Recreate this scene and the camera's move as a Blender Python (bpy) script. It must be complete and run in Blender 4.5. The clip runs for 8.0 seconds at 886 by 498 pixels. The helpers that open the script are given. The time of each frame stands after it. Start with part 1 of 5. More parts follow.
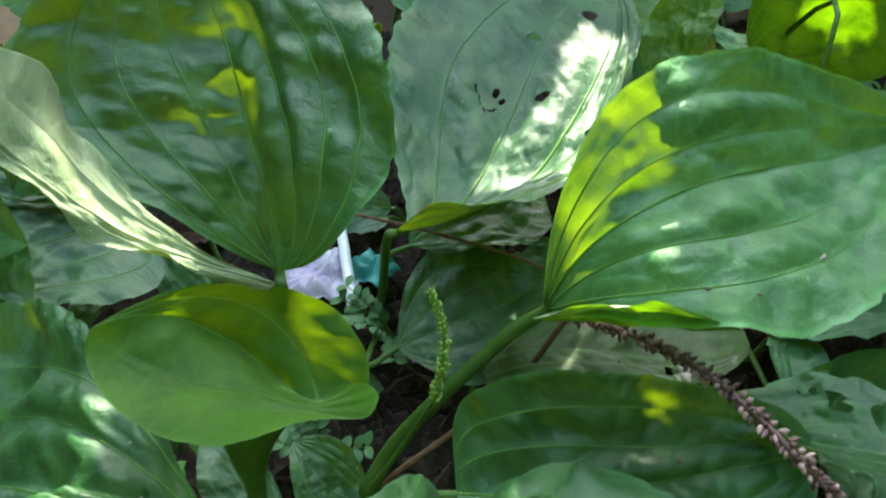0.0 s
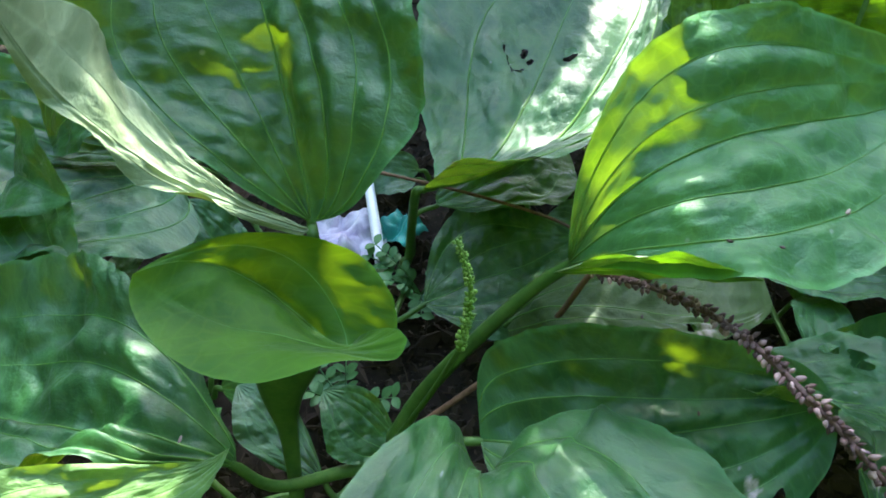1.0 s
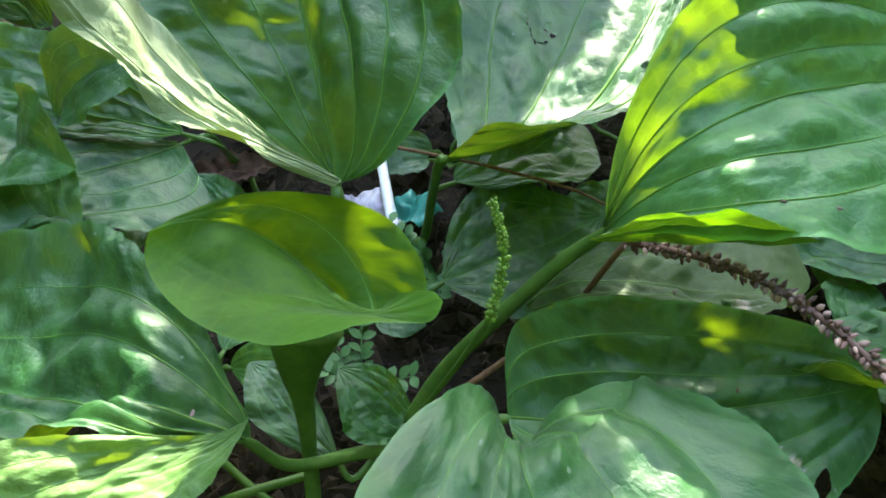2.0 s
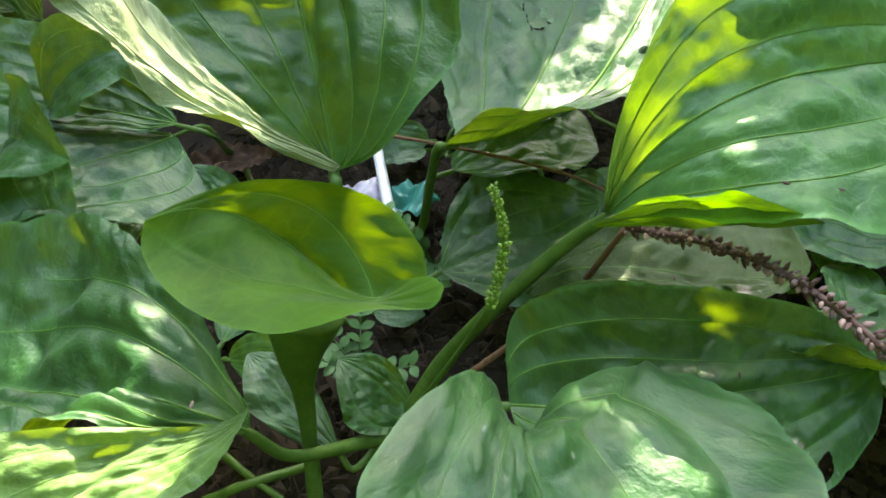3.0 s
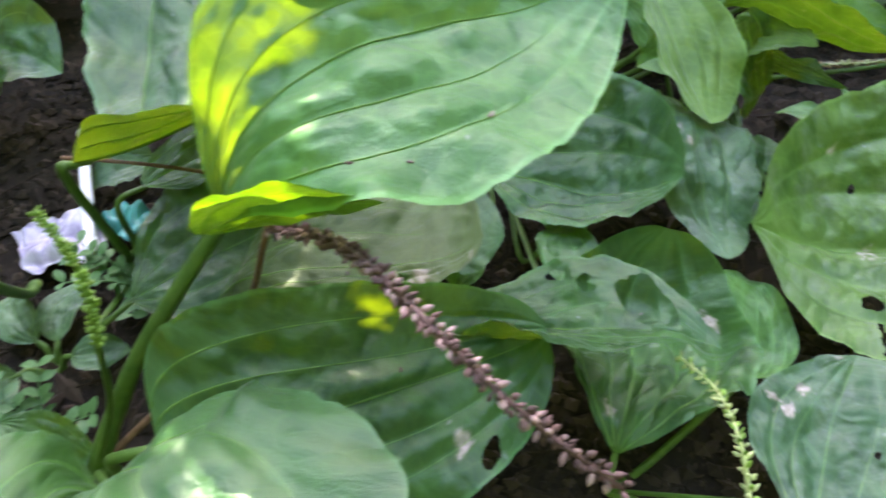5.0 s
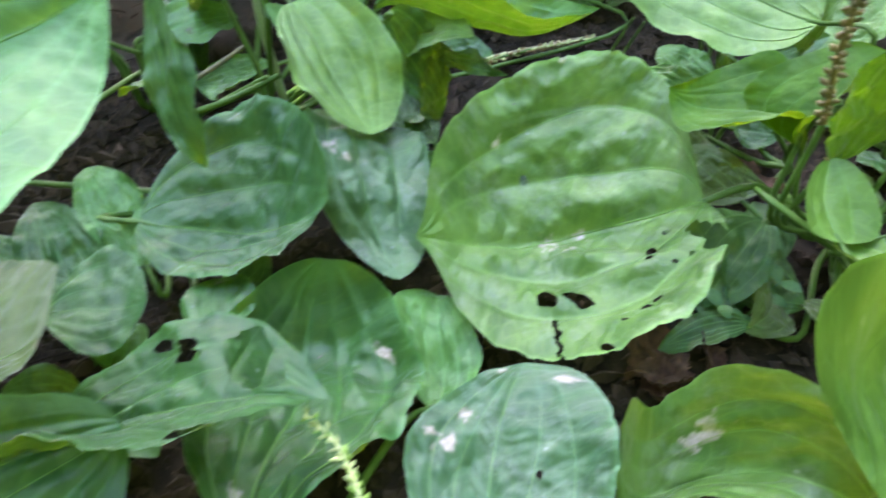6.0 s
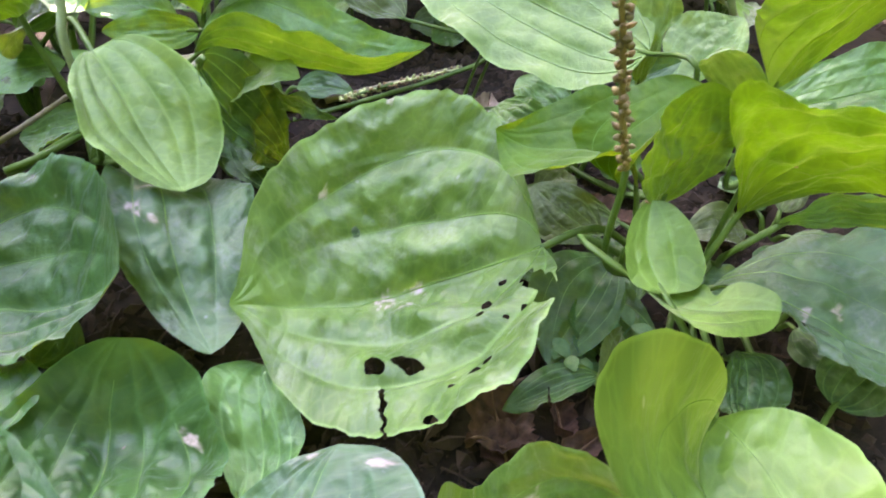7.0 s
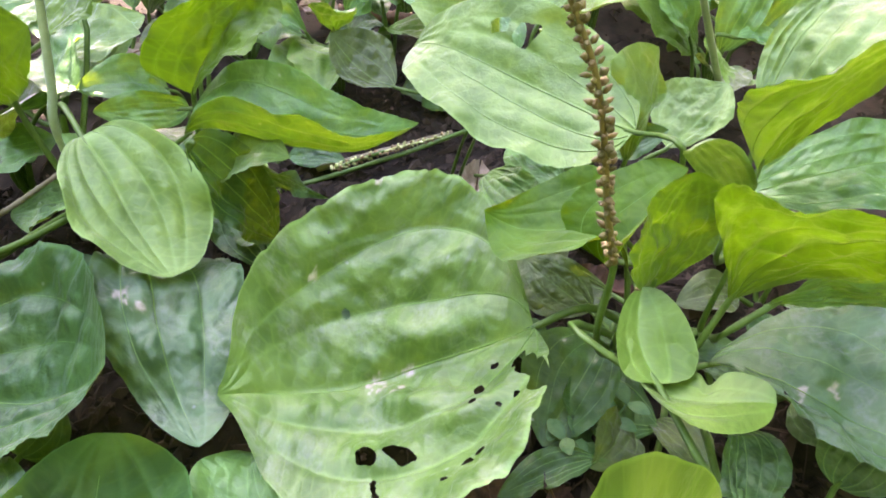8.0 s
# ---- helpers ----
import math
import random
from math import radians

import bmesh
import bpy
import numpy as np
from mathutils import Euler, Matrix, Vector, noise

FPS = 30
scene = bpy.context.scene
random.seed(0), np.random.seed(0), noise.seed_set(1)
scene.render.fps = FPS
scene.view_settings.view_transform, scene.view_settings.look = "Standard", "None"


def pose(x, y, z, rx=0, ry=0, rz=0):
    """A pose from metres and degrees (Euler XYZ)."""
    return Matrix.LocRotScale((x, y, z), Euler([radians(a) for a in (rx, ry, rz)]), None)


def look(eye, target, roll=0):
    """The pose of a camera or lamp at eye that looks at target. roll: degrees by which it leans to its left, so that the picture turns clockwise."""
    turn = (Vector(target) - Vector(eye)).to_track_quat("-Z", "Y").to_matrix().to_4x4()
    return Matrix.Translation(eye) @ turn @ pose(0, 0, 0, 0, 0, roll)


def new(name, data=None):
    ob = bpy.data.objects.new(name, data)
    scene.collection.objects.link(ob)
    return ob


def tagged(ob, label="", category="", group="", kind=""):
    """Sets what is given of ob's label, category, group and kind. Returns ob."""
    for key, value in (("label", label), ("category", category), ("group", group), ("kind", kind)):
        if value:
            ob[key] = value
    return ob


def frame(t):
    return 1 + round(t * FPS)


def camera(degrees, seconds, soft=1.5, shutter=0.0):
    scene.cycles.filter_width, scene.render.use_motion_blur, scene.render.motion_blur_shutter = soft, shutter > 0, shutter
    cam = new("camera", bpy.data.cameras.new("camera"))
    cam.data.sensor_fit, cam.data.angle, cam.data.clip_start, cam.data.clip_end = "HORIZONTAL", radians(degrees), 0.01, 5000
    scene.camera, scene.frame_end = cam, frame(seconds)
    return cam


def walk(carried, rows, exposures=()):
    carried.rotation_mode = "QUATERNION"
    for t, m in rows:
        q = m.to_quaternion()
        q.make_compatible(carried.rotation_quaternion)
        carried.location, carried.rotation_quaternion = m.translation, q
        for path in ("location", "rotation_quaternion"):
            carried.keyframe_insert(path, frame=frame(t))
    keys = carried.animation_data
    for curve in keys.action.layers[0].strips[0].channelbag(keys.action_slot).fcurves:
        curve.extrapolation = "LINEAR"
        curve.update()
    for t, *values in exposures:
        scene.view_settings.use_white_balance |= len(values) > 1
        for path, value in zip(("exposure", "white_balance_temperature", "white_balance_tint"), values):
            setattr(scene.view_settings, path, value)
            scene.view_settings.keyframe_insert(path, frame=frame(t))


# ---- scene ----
cam = camera(66.1, 8.0, soft=1.7, shutter=0.4)
PATH = [
    (0, (0.007, 0.014, 0.297), (-0.014, 1.408, -1.138), 0.1),
    (0.5, (0.009, 0.007, 0.299), (-0.07, 1.328, -1.2), -2.6),
    (1, (0.007, 0.005, 0.297), (-0.089, 1.336, -1.193), -1.7),
    (1.5, (-0.002, 0.003, 0.286), (-0.089, 1.349, -1.191), -0.8),
    (3, (-0.007, 0.002, 0.277), (-0.069, 1.329, -1.219), -0.6),
    (3.5, (-0.003, 0.003, 0.276), (-0.052, 1.332, -1.218), -0.9),
    (4, (0.013, 0.008, 0.273), (-0.022, 1.315, -1.24), -1.8),
    (4.2, (0.027, 0.011, 0.271), (0.022, 1.324, -1.239), -2.1),
    (5.3, (0.107, 0.017, 0.257), (0.415, 1.297, -1.248), -0.2),
    (5.5, (0.125, 0.02, 0.254), (0.497, 1.279, -1.255), -0.5),
    (5.8, (0.162, 0.022, 0.248), (0.645, 1.233, -1.268), 0.2),
    (6, (0.187, 0.017, 0.243), (0.716, 1.251, -1.239), -0.6),
    (6.5, (0.221, 0.017, 0.237), (0.855, 1.235, -1.217), 0.3),
    (7, (0.243, 0.02, 0.236), (0.92, 1.227, -1.208), 0.5),
    (7.5, (0.253, 0.027, 0.243), (0.949, 1.267, -1.164), -0.8),
    (8, (0.252, 0.03, 0.247), (0.972, 1.301, -1.118), -0.4),
]
EXPOSURES = [(0.0, 3.48, 7100, -2), (1.0, 3.5, 6300, 0), (1.5, 3.68, 6500, 0), (3.0, 3.75, 8100, 3), (3.5, 3.75, 8200, 4), (4.0, 3.66, 6500, -8), (5.5, 4.55, 7900, 26), (6.0, 4.65, 7200, 13), (6.5, 4.62, 6700, 2), (7.0, 4.74, 7700, 33), (8.0, 4.84, 8000, 33)]
walk(cam, [(t, look(eye, target, roll)) for t, eye, target, roll in PATH], EXPOSURES)

# ---- light ----
SUN_DIR = Vector((0.15, 0.79, 0.595)).normalized()
world = bpy.data.worlds.new("sky")
scene.world = world
world.use_nodes = True
wn = world.node_tree
sky = wn.nodes.new("ShaderNodeTexSky")
sky.sky_type, sky.sun_disc = "NISHITA", False
sky.sun_elevation = math.asin(SUN_DIR.z)
sky.air_density, sky.dust_density, sky.ozone_density = 1.0, 1.5, 1.0
sky.sun_rotation = math.atan2(SUN_DIR.x, SUN_DIR.y)
wn.links.new(sky.outputs[0], wn.nodes["Background"].inputs[0])
wn.nodes["Background"].inputs[1].default_value = 0.15
sun = new("sun", bpy.data.lights.new("sun", "SUN"))
sun.data.energy, sun.data.angle, sun.data.color = 2.3, radians(0.3), (1.0, 0.95, 0.86)
sun.matrix_world = look(SUN_DIR * 3, (0, 0, 0))


# ---- materials ----
def material(name):
    m = bpy.data.materials.new(name)
    m.use_nodes = True
    return m, m.node_tree.nodes, m.node_tree.links


def add(nodes, kind, **values):
    n = nodes.new(kind)
    for k, v in values.items():
        n.inputs[k.replace("_", " ")].default_value = v
    return n


def ramp(nodes, links, src, stops):
    r = nodes.new("ShaderNodeValToRGB")
    while len(r.color_ramp.elements) < len(stops):
        r.color_ramp.elements.new(0.5)
    for e, (p, c) in zip(r.color_ramp.elements, stops):
        e.position, e.color = p, (*c, 1)
    links.new(src, r.inputs[0])
    return r.outputs[0]


def mix(nodes, links, fac, a, b):
    m = nodes.new("ShaderNodeMix")
    m.data_type = "RGBA"
    for k, v in ((0, fac), (6, a), (7, b)):
        if hasattr(v, "is_linked"):
            links.new(v, m.inputs[k])
        else:
            m.inputs[k].default_value = v if k == 0 else (*v, 1)
    return m.outputs[2]


def leaf_material(name, dark, light, glow, rough=0.27, through_part=0.27, dust=0.0, relief=0.55, wax_part=1.0):
    """Leaf skin: two-scale mottling, pale veins, dead spots, dust, and light that passes through."""
    m, nodes, links = material(name)
    uv = nodes.new("ShaderNodeUVMap").outputs[0]
    info = nodes.new("ShaderNodeObjectInfo")
    big = add(nodes, "ShaderNodeTexNoise", Scale=60.0, Detail=2.0, Roughness=0.5)
    fine = add(nodes, "ShaderNodeTexNoise", Scale=420.0, Detail=5.0, Roughness=0.65)
    cell = add(nodes, "ShaderNodeTexVoronoi", Scale=190.0)
    cell.feature = "DISTANCE_TO_EDGE"
    for n in (big, fine, cell):
        links.new(uv, n.inputs["Vector"])
    base = ramp(nodes, links, big.outputs[0], [(0.32, dark), (0.7, light)])
    tint = ramp(nodes, links, info.outputs["Random"], [(0.0, (0.86, 0.93, 0.92)), (1.0, (1.12, 1.06, 0.9))])
    mul = nodes.new("ShaderNodeMix")
    mul.data_type, mul.blend_type = "RGBA", "MULTIPLY"
    mul.inputs[0].default_value = 1.0
    links.new(base, mul.inputs[6])
    links.new(tint, mul.inputs[7])
    col = mul.outputs[2]
    netfac = ramp(nodes, links, cell.outputs["Distance"], [(0.0, (0.10, 0.10, 0.10)), (0.12, (0, 0, 0))])
    col = mix(nodes, links, netfac, col, tuple(min(1, c * 1.9) for c in light))
    vein = nodes.new("ShaderNodeAttribute")
    vein.attribute_name = "vein"
    col = mix(nodes, links, vein.outputs["Fac"], col, tuple(min(1, c * 2.1 + 0.02) for c in light))
    dots = add(nodes, "ShaderNodeTexVoronoi", Scale=115.0)
    links.new(uv, dots.inputs["Vector"])
    near = ramp(nodes, links, dots.outputs["Distance"], [(0.05, (1, 1, 1)), (0.11, (0, 0, 0))])
    some = ramp(nodes, links, dots.outputs["Color"], [(0.66, (0, 0, 0)), (0.72, (0.55, 0.55, 0.55))])
    pick = nodes.new("ShaderNodeMath")
    pick.operation = "MULTIPLY"
    links.new(near, pick.inputs[0])
    links.new(some, pick.inputs[1])
    col = mix(nodes, links, pick.outputs[0], col, (0.40, 0.42, 0.36))
    if dust:
        speck = ramp(nodes, links, fine.outputs[0], [(0.36, (0, 0, 0)), (0.58, (min(1, dust * 1.5),) * 3)])
        blot = add(nodes, "ShaderNodeTexNoise", Scale=62.0, Detail=7.0, Roughness=0.68)
        links.new(uv, blot.inputs["Vector"])
        patch = ramp(nodes, links, blot.outputs[0], [(0.50, (0, 0, 0)), (0.60, (1, 1, 1))])
        both = nodes.new("ShaderNodeMath")
        both.operation = "MULTIPLY"
        links.new(speck, both.inputs[0])
        links.new(patch, both.inputs[1])
        col = mix(nodes, links, both.outputs[0], col, (0.42, 0.42, 0.40))
    spot = nodes.new("ShaderNodeAttribute")
    spot.attribute_name = "spot"
    rag = ramp(nodes, links, fine.outputs[0], [(0.36, (0.5, 0.5, 0.5)), (0.58, (1.0, 1.0, 1.0))])
    scar = nodes.new("ShaderNodeMath")
    scar.operation = "MULTIPLY"
    links.new(spot.outputs["Fac"], scar.inputs[0])
    links.new(rag, scar.inputs[1])
    col = mix(nodes, links, scar.outputs[0], col, (0.56, 0.45, 0.42))
    bump = add(nodes, "ShaderNodeBump", Strength=min(1.0, relief * 1.2), Distance=0.0009)
    hgt = nodes.new("ShaderNodeMath")
    hgt.operation = "MULTIPLY_ADD"
    links.new(big.outputs[0], hgt.inputs[0])
    hgt.inputs[1].default_value = 2.5
    links.new(fine.outputs[0], hgt.inputs[2])
    hgt2 = nodes.new("ShaderNodeMath")
    hgt2.operation = "MULTIPLY_ADD"
    links.new(netfac, hgt2.inputs[0])
    hgt2.inputs[1].default_value = -1.2
    links.new(hgt.outputs[0], hgt2.inputs[2])
    links.new(hgt2.outputs[0], bump.inputs["Height"])
    nodes.remove(nodes["Principled BSDF"])
    skin = nodes.new("ShaderNodeBsdfDiffuse")
    links.new(col, skin.inputs["Color"])
    links.new(bump.outputs[0], skin.inputs["Normal"])
    wax = nodes.new("ShaderNodeBsdfGlossy")
    rg = nodes.new("ShaderNodeMapRange")
    links.new(fine.outputs[0], rg.inputs[0])
    rg.inputs[3].default_value, rg.inputs[4].default_value = rough + 0.05, rough + 0.20
    links.new(rg.outputs[0], wax.inputs["Roughness"])
    links.new(bump.outputs[0], wax.inputs["Normal"])
    edge_on = add(nodes, "ShaderNodeLayerWeight", Blend=0.5)
    links.new(bump.outputs[0], edge_on.inputs["Normal"])
    power = nodes.new("ShaderNodeMath")
    power.operation = "POWER"
    links.new(edge_on.outputs["Facing"], power.inputs[0])
    power.inputs[1].default_value = 4.0
    gloss = nodes.new("ShaderNodeMath")
    gloss.operation = "MULTIPLY_ADD"
    links.new(power.outputs[0], gloss.inputs[0])
    gloss.inputs[1].default_value, gloss.inputs[2].default_value = 0.42 * wax_part, 0.043 * wax_part
    tr = nodes.new("ShaderNodeBsdfTranslucent")
    thick = ramp(nodes, links, big.outputs[0], [(0.36, (0, 0, 0)), (0.62, (1, 1, 1))])
    glow_col = mix(nodes, links, thick, tuple(c * f for c, f in zip(glow, (0.5, 0.62, 0.5))), glow)
    glow_col = mix(nodes, links, netfac, glow_col, tuple(min(1, c * 2.2) for c in glow))
    glow_col = mix(nodes, links, vein.outputs["Fac"], glow_col, tuple(c * 0.75 for c in glow))
    links.new(glow_col, tr.inputs[0])
    ms = nodes.new("ShaderNodeMixShader")
    ms.inputs[0].default_value = through_part
    links.new(skin.outputs[0], ms.inputs[1])
    links.new(tr.outputs[0], ms.inputs[2])
    top = nodes.new("ShaderNodeMixShader")
    links.new(gloss.outputs[0], top.inputs[0])
    links.new(ms.outputs[0], top.inputs[1])
    links.new(wax.outputs[0], top.inputs[2])
    links.new(top.outputs[0], nodes["Material Output"].inputs[0])
    return m


def plain_material(name, a, b, rough=0.7, scale=300.0, relief=0.3, spec=0.4, through_part=0.0, island=False, each=False):
    m, nodes, links = material(name)
    tex = nodes.new("ShaderNodeTexCoord")
    n1 = add(nodes, "ShaderNodeTexNoise", Scale=scale, Detail=5.0, Roughness=0.65)
    links.new(tex.outputs["Object"], n1.inputs["Vector"])
    col = ramp(nodes, links, n1.outputs[0], [(0.3, a), (0.7, b)])
    if island or each:
        geo = nodes.new("ShaderNodeNewGeometry" if island else "ShaderNodeObjectInfo")
        other = ramp(nodes, links, geo.outputs["Random Per Island" if island else "Random"], [(0.0, a), (0.55, b), (1.0, tuple(min(1, c * 1.7) for c in b))])
        col = mix(nodes, links, 0.6, col, other)
    p = nodes["Principled BSDF"]
    links.new(col, p.inputs["Base Color"])
    p.inputs["Roughness"].default_value = rough
    p.inputs["Specular IOR Level"].default_value = spec
    b2 = add(nodes, "ShaderNodeBump", Strength=relief, Distance=0.0006)
    links.new(n1.outputs[0], b2.inputs["Height"])
    links.new(b2.outputs[0], p.inputs["Normal"])
    if through_part:
        tr = nodes.new("ShaderNodeBsdfTranslucent")
        links.new(col, tr.inputs[0])
        ms = nodes.new("ShaderNodeMixShader")
        ms.inputs[0].default_value = through_part
        links.new(p.outputs[0], ms.inputs[1])
        links.new(tr.outputs[0], ms.inputs[2])
        links.new(ms.outputs[0], nodes["Material Output"].inputs[0])
    return m


LEAF = {
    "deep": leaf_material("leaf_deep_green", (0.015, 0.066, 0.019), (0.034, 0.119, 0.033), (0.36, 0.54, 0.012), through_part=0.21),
    "mid": leaf_material("leaf_mid_green", (0.050, 0.162, 0.050), (0.106, 0.262, 0.084), (0.35, 0.55, 0.014)),
    "young": leaf_material("leaf_young_green", (0.022, 0.080, 0.004), (0.042, 0.128, 0.009), (0.38, 0.56, 0.012), rough=0.42, relief=0.35, wax_part=0.4),
    "fresh": leaf_material("leaf_fresh_green", (0.054, 0.139, 0.016), (0.110, 0.220, 0.040), (0.32, 0.52, 0.05), rough=0.36, relief=0.4, through_part=0.18),
    "thin": leaf_material("leaf_thin_yellow_green", (0.060, 0.135, 0.009), (0.102, 0.205, 0.018), (0.21, 0.40, 0.008), rough=0.38, relief=0.3, through_part=0.34),
    "pale": leaf_material("leaf_pale_green", (0.092, 0.193, 0.048), (0.155, 0.283, 0.079), (0.42, 0.58, 0.03), rough=0.38),
    # paler leaf underside, whitened further to carry the sunlight on it
    "margin": leaf_material("leaf_pale_sunlit_margin", (0.165, 0.225, 0.12), (0.26, 0.31, 0.195), (0.30, 0.42, 0.04), rough=0.45, through_part=0.05, wax_part=0.5),
    "worn": leaf_material("leaf_weathered_green", (0.040, 0.118, 0.020), (0.108, 0.222, 0.050), (0.36, 0.52, 0.03), rough=0.28, dust=0.13),
    "dusty": leaf_material("leaf_dusty_green", (0.030, 0.094, 0.042), (0.060, 0.150, 0.070), (0.30, 0.46, 0.03), rough=0.32, dust=0.13),
    "old": leaf_material("leaf_olive_green", (0.034, 0.070, 0.017), (0.060, 0.106, 0.030), (0.30, 0.42, 0.03), rough=0.45, dust=0.06),
}
STEM = plain_material("petiole_green", (0.048, 0.122, 0.020), (0.098, 0.190, 0.036), rough=0.45, scale=160, through_part=0.2)
VEIN = plain_material("vein_pale_green", (0.18, 0.34, 0.07), (0.27, 0.46, 0.12), rough=0.45, scale=200, through_part=0.6)
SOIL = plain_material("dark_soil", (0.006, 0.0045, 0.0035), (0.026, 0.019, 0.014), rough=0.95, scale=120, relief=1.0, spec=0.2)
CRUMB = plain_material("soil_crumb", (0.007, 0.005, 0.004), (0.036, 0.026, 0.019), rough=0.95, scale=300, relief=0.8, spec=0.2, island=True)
DRY = plain_material("dry_brown_leaf", (0.035, 0.018, 0.013), (0.15, 0.078, 0.055), rough=0.85, scale=180, relief=0.6, through_part=0.2)
TWIG = plain_material("brown_twig", (0.09, 0.045, 0.025), (0.20, 0.11, 0.06), rough=0.8, scale=350, relief=0.8)
PALE_STEM = plain_material("stem_whitish_green", (0.26, 0.36, 0.20), (0.42, 0.50, 0.32), rough=0.4, scale=120, through_part=0.15)
LITTER = plain_material("pale_dead_leaf", (0.26, 0.19, 0.15), (0.52, 0.43, 0.37), rough=0.8, scale=120, relief=0.5, through_part=0.15)
STRAWMAT = plain_material("dry_straw_stem", (0.12, 0.10, 0.06), (0.28, 0.24, 0.16), rough=0.7, scale=200, relief=0.4)
SEED = plain_material("seed_husk_brown", (0.032, 0.016, 0.015), (0.120, 0.064, 0.058), rough=0.65, scale=500, relief=0.6, each=True)
SEED_PINK = plain_material("seed_husk_pinkish", (0.17, 0.095, 0.090), (0.37, 0.24, 0.225), rough=0.7, scale=500, relief=0.5, each=True)
BUD = plain_material("flower_bud_green", (0.12, 0.25, 0.03), (0.27, 0.42, 0.09), rough=0.5, scale=600, relief=0.4, through_part=0.15, each=True)
BUD_TAN = plain_material("seed_capsule_olive", (0.075, 0.068, 0.022), (0.17, 0.13, 0.05), rough=0.6, scale=600, relief=0.5, each=True)
BUD_OCHRE = plain_material("seed_capsule_ochre", (0.12, 0.08, 0.035), (0.24, 0.16, 0.07), rough=0.6, scale=600, relief=0.5, each=True)
BUD_PALE = plain_material("flower_bud_cream", (0.30, 0.38, 0.12), (0.52, 0.56, 0.28), rough=0.55, scale=600, relief=0.4, through_part=0.15, each=True)
PLASTIC = plain_material("white_plastic", (0.62, 0.64, 0.74), (0.74, 0.75, 0.82), rough=0.35, scale=90, relief=0.1)
WRAP_PALE = plain_material("wrapper_lilac", (0.30, 0.25, 0.42), (0.68, 0.64, 0.74), rough=0.3, scale=60, relief=0.3)
WRAP_TEAL = plain_material("wrapper_teal", (0.02, 0.16, 0.15), (0.06, 0.32, 0.28), rough=0.3, scale=60, relief=0.3)
CANOPY = plain_material("tree_leaf_green", (0.10, 0.26, 0.06), (0.19, 0.40, 0.10), rough=0.5, scale=30, through_part=0.34)
HEDGE = plain_material("unseen_hedge_green", (0.012, 0.030, 0.008), (0.045, 0.085, 0.022), rough=0.8, scale=25, relief=1.0)
SPRIG = plain_material("sprig_green", (0.05, 0.15, 0.05), (0.10, 0.23, 0.08), rough=0.5, scale=300, relief=0.3, through_part=0.3)


# ---- mesh helpers ----
def part(name, verts, faces, mat, parent=None, label="", smooth=True):
    me = bpy.data.meshes.new(name)
    me.from_pydata([tuple(v) for v in verts], [], faces)
    me.materials.append(mat)
    if smooth:
        me.polygons.foreach_set("use_smooth", [True] * len(me.polygons))
    me.update()
    ob = new(name, me)
    ob.parent = parent
    return tagged(ob, label)


def thing(name, at, label, category, group="", kind=""):
    ob = new(name)
    ob.empty_display_size = 0.01
    ob.location = at
    return tagged(ob, label, category, group, kind)


def spline(points, n):
    """A smooth line of n points through a few."""
    pts = np.array(points, float)
    pts = np.vstack([2 * pts[0] - pts[1], pts, 2 * pts[-1] - pts[-2]])
    out = []
    for s in np.linspace(0, len(pts) - 3 - 1e-6, n):
        i = int(s)
        f = s - i
        a, b, c, d = pts[i:i + 4]
        out.append(0.5 * (2 * b + (c - a) * f + (2 * a - 5 * b + 4 * c - d) * f * f + (3 * b - a - 3 * c + d) * f ** 3))
    return np.array(out)


def tube(line, radii, sides=7, flat=1.0, side=None):
    """Vertices and faces of a rod along a line, closed at both ends; flat squeezes it across."""
    line = np.asarray(line, float)
    n = len(line)
    radii = np.broadcast_to(radii, (n,))
    tan = np.gradient(line, axis=0)
    tan /= np.linalg.norm(tan, axis=1)[:, None] + 1e-12
    ref = np.array((0.13, -0.5, 0.86)) if side is None else np.asarray(side, float)
    verts, faces = [], []
    for p, t, r in zip(line, tan, radii):
        x = np.cross(ref, t)
        x /= np.linalg.norm(x) + 1e-9
        y = np.cross(t, x)
        for k in range(sides):
            a = 2 * math.pi * k / sides
            verts.append(p + r * (math.cos(a) * x + flat * math.sin(a) * y))
    for i in range(n - 1):
        for k in range(sides):
            j = (k + 1) % sides
            faces.append((i * sides + k, i * sides + j, (i + 1) * sides + j, (i + 1) * sides + k))
    faces.append(tuple(range(sides))[::-1])
    faces.append(tuple((n - 1) * sides + k for k in range(sides)))
    return verts, faces


# ---- plantain leaves ----
QUADRATURE = (np.arange(10) + 0.5) / 10


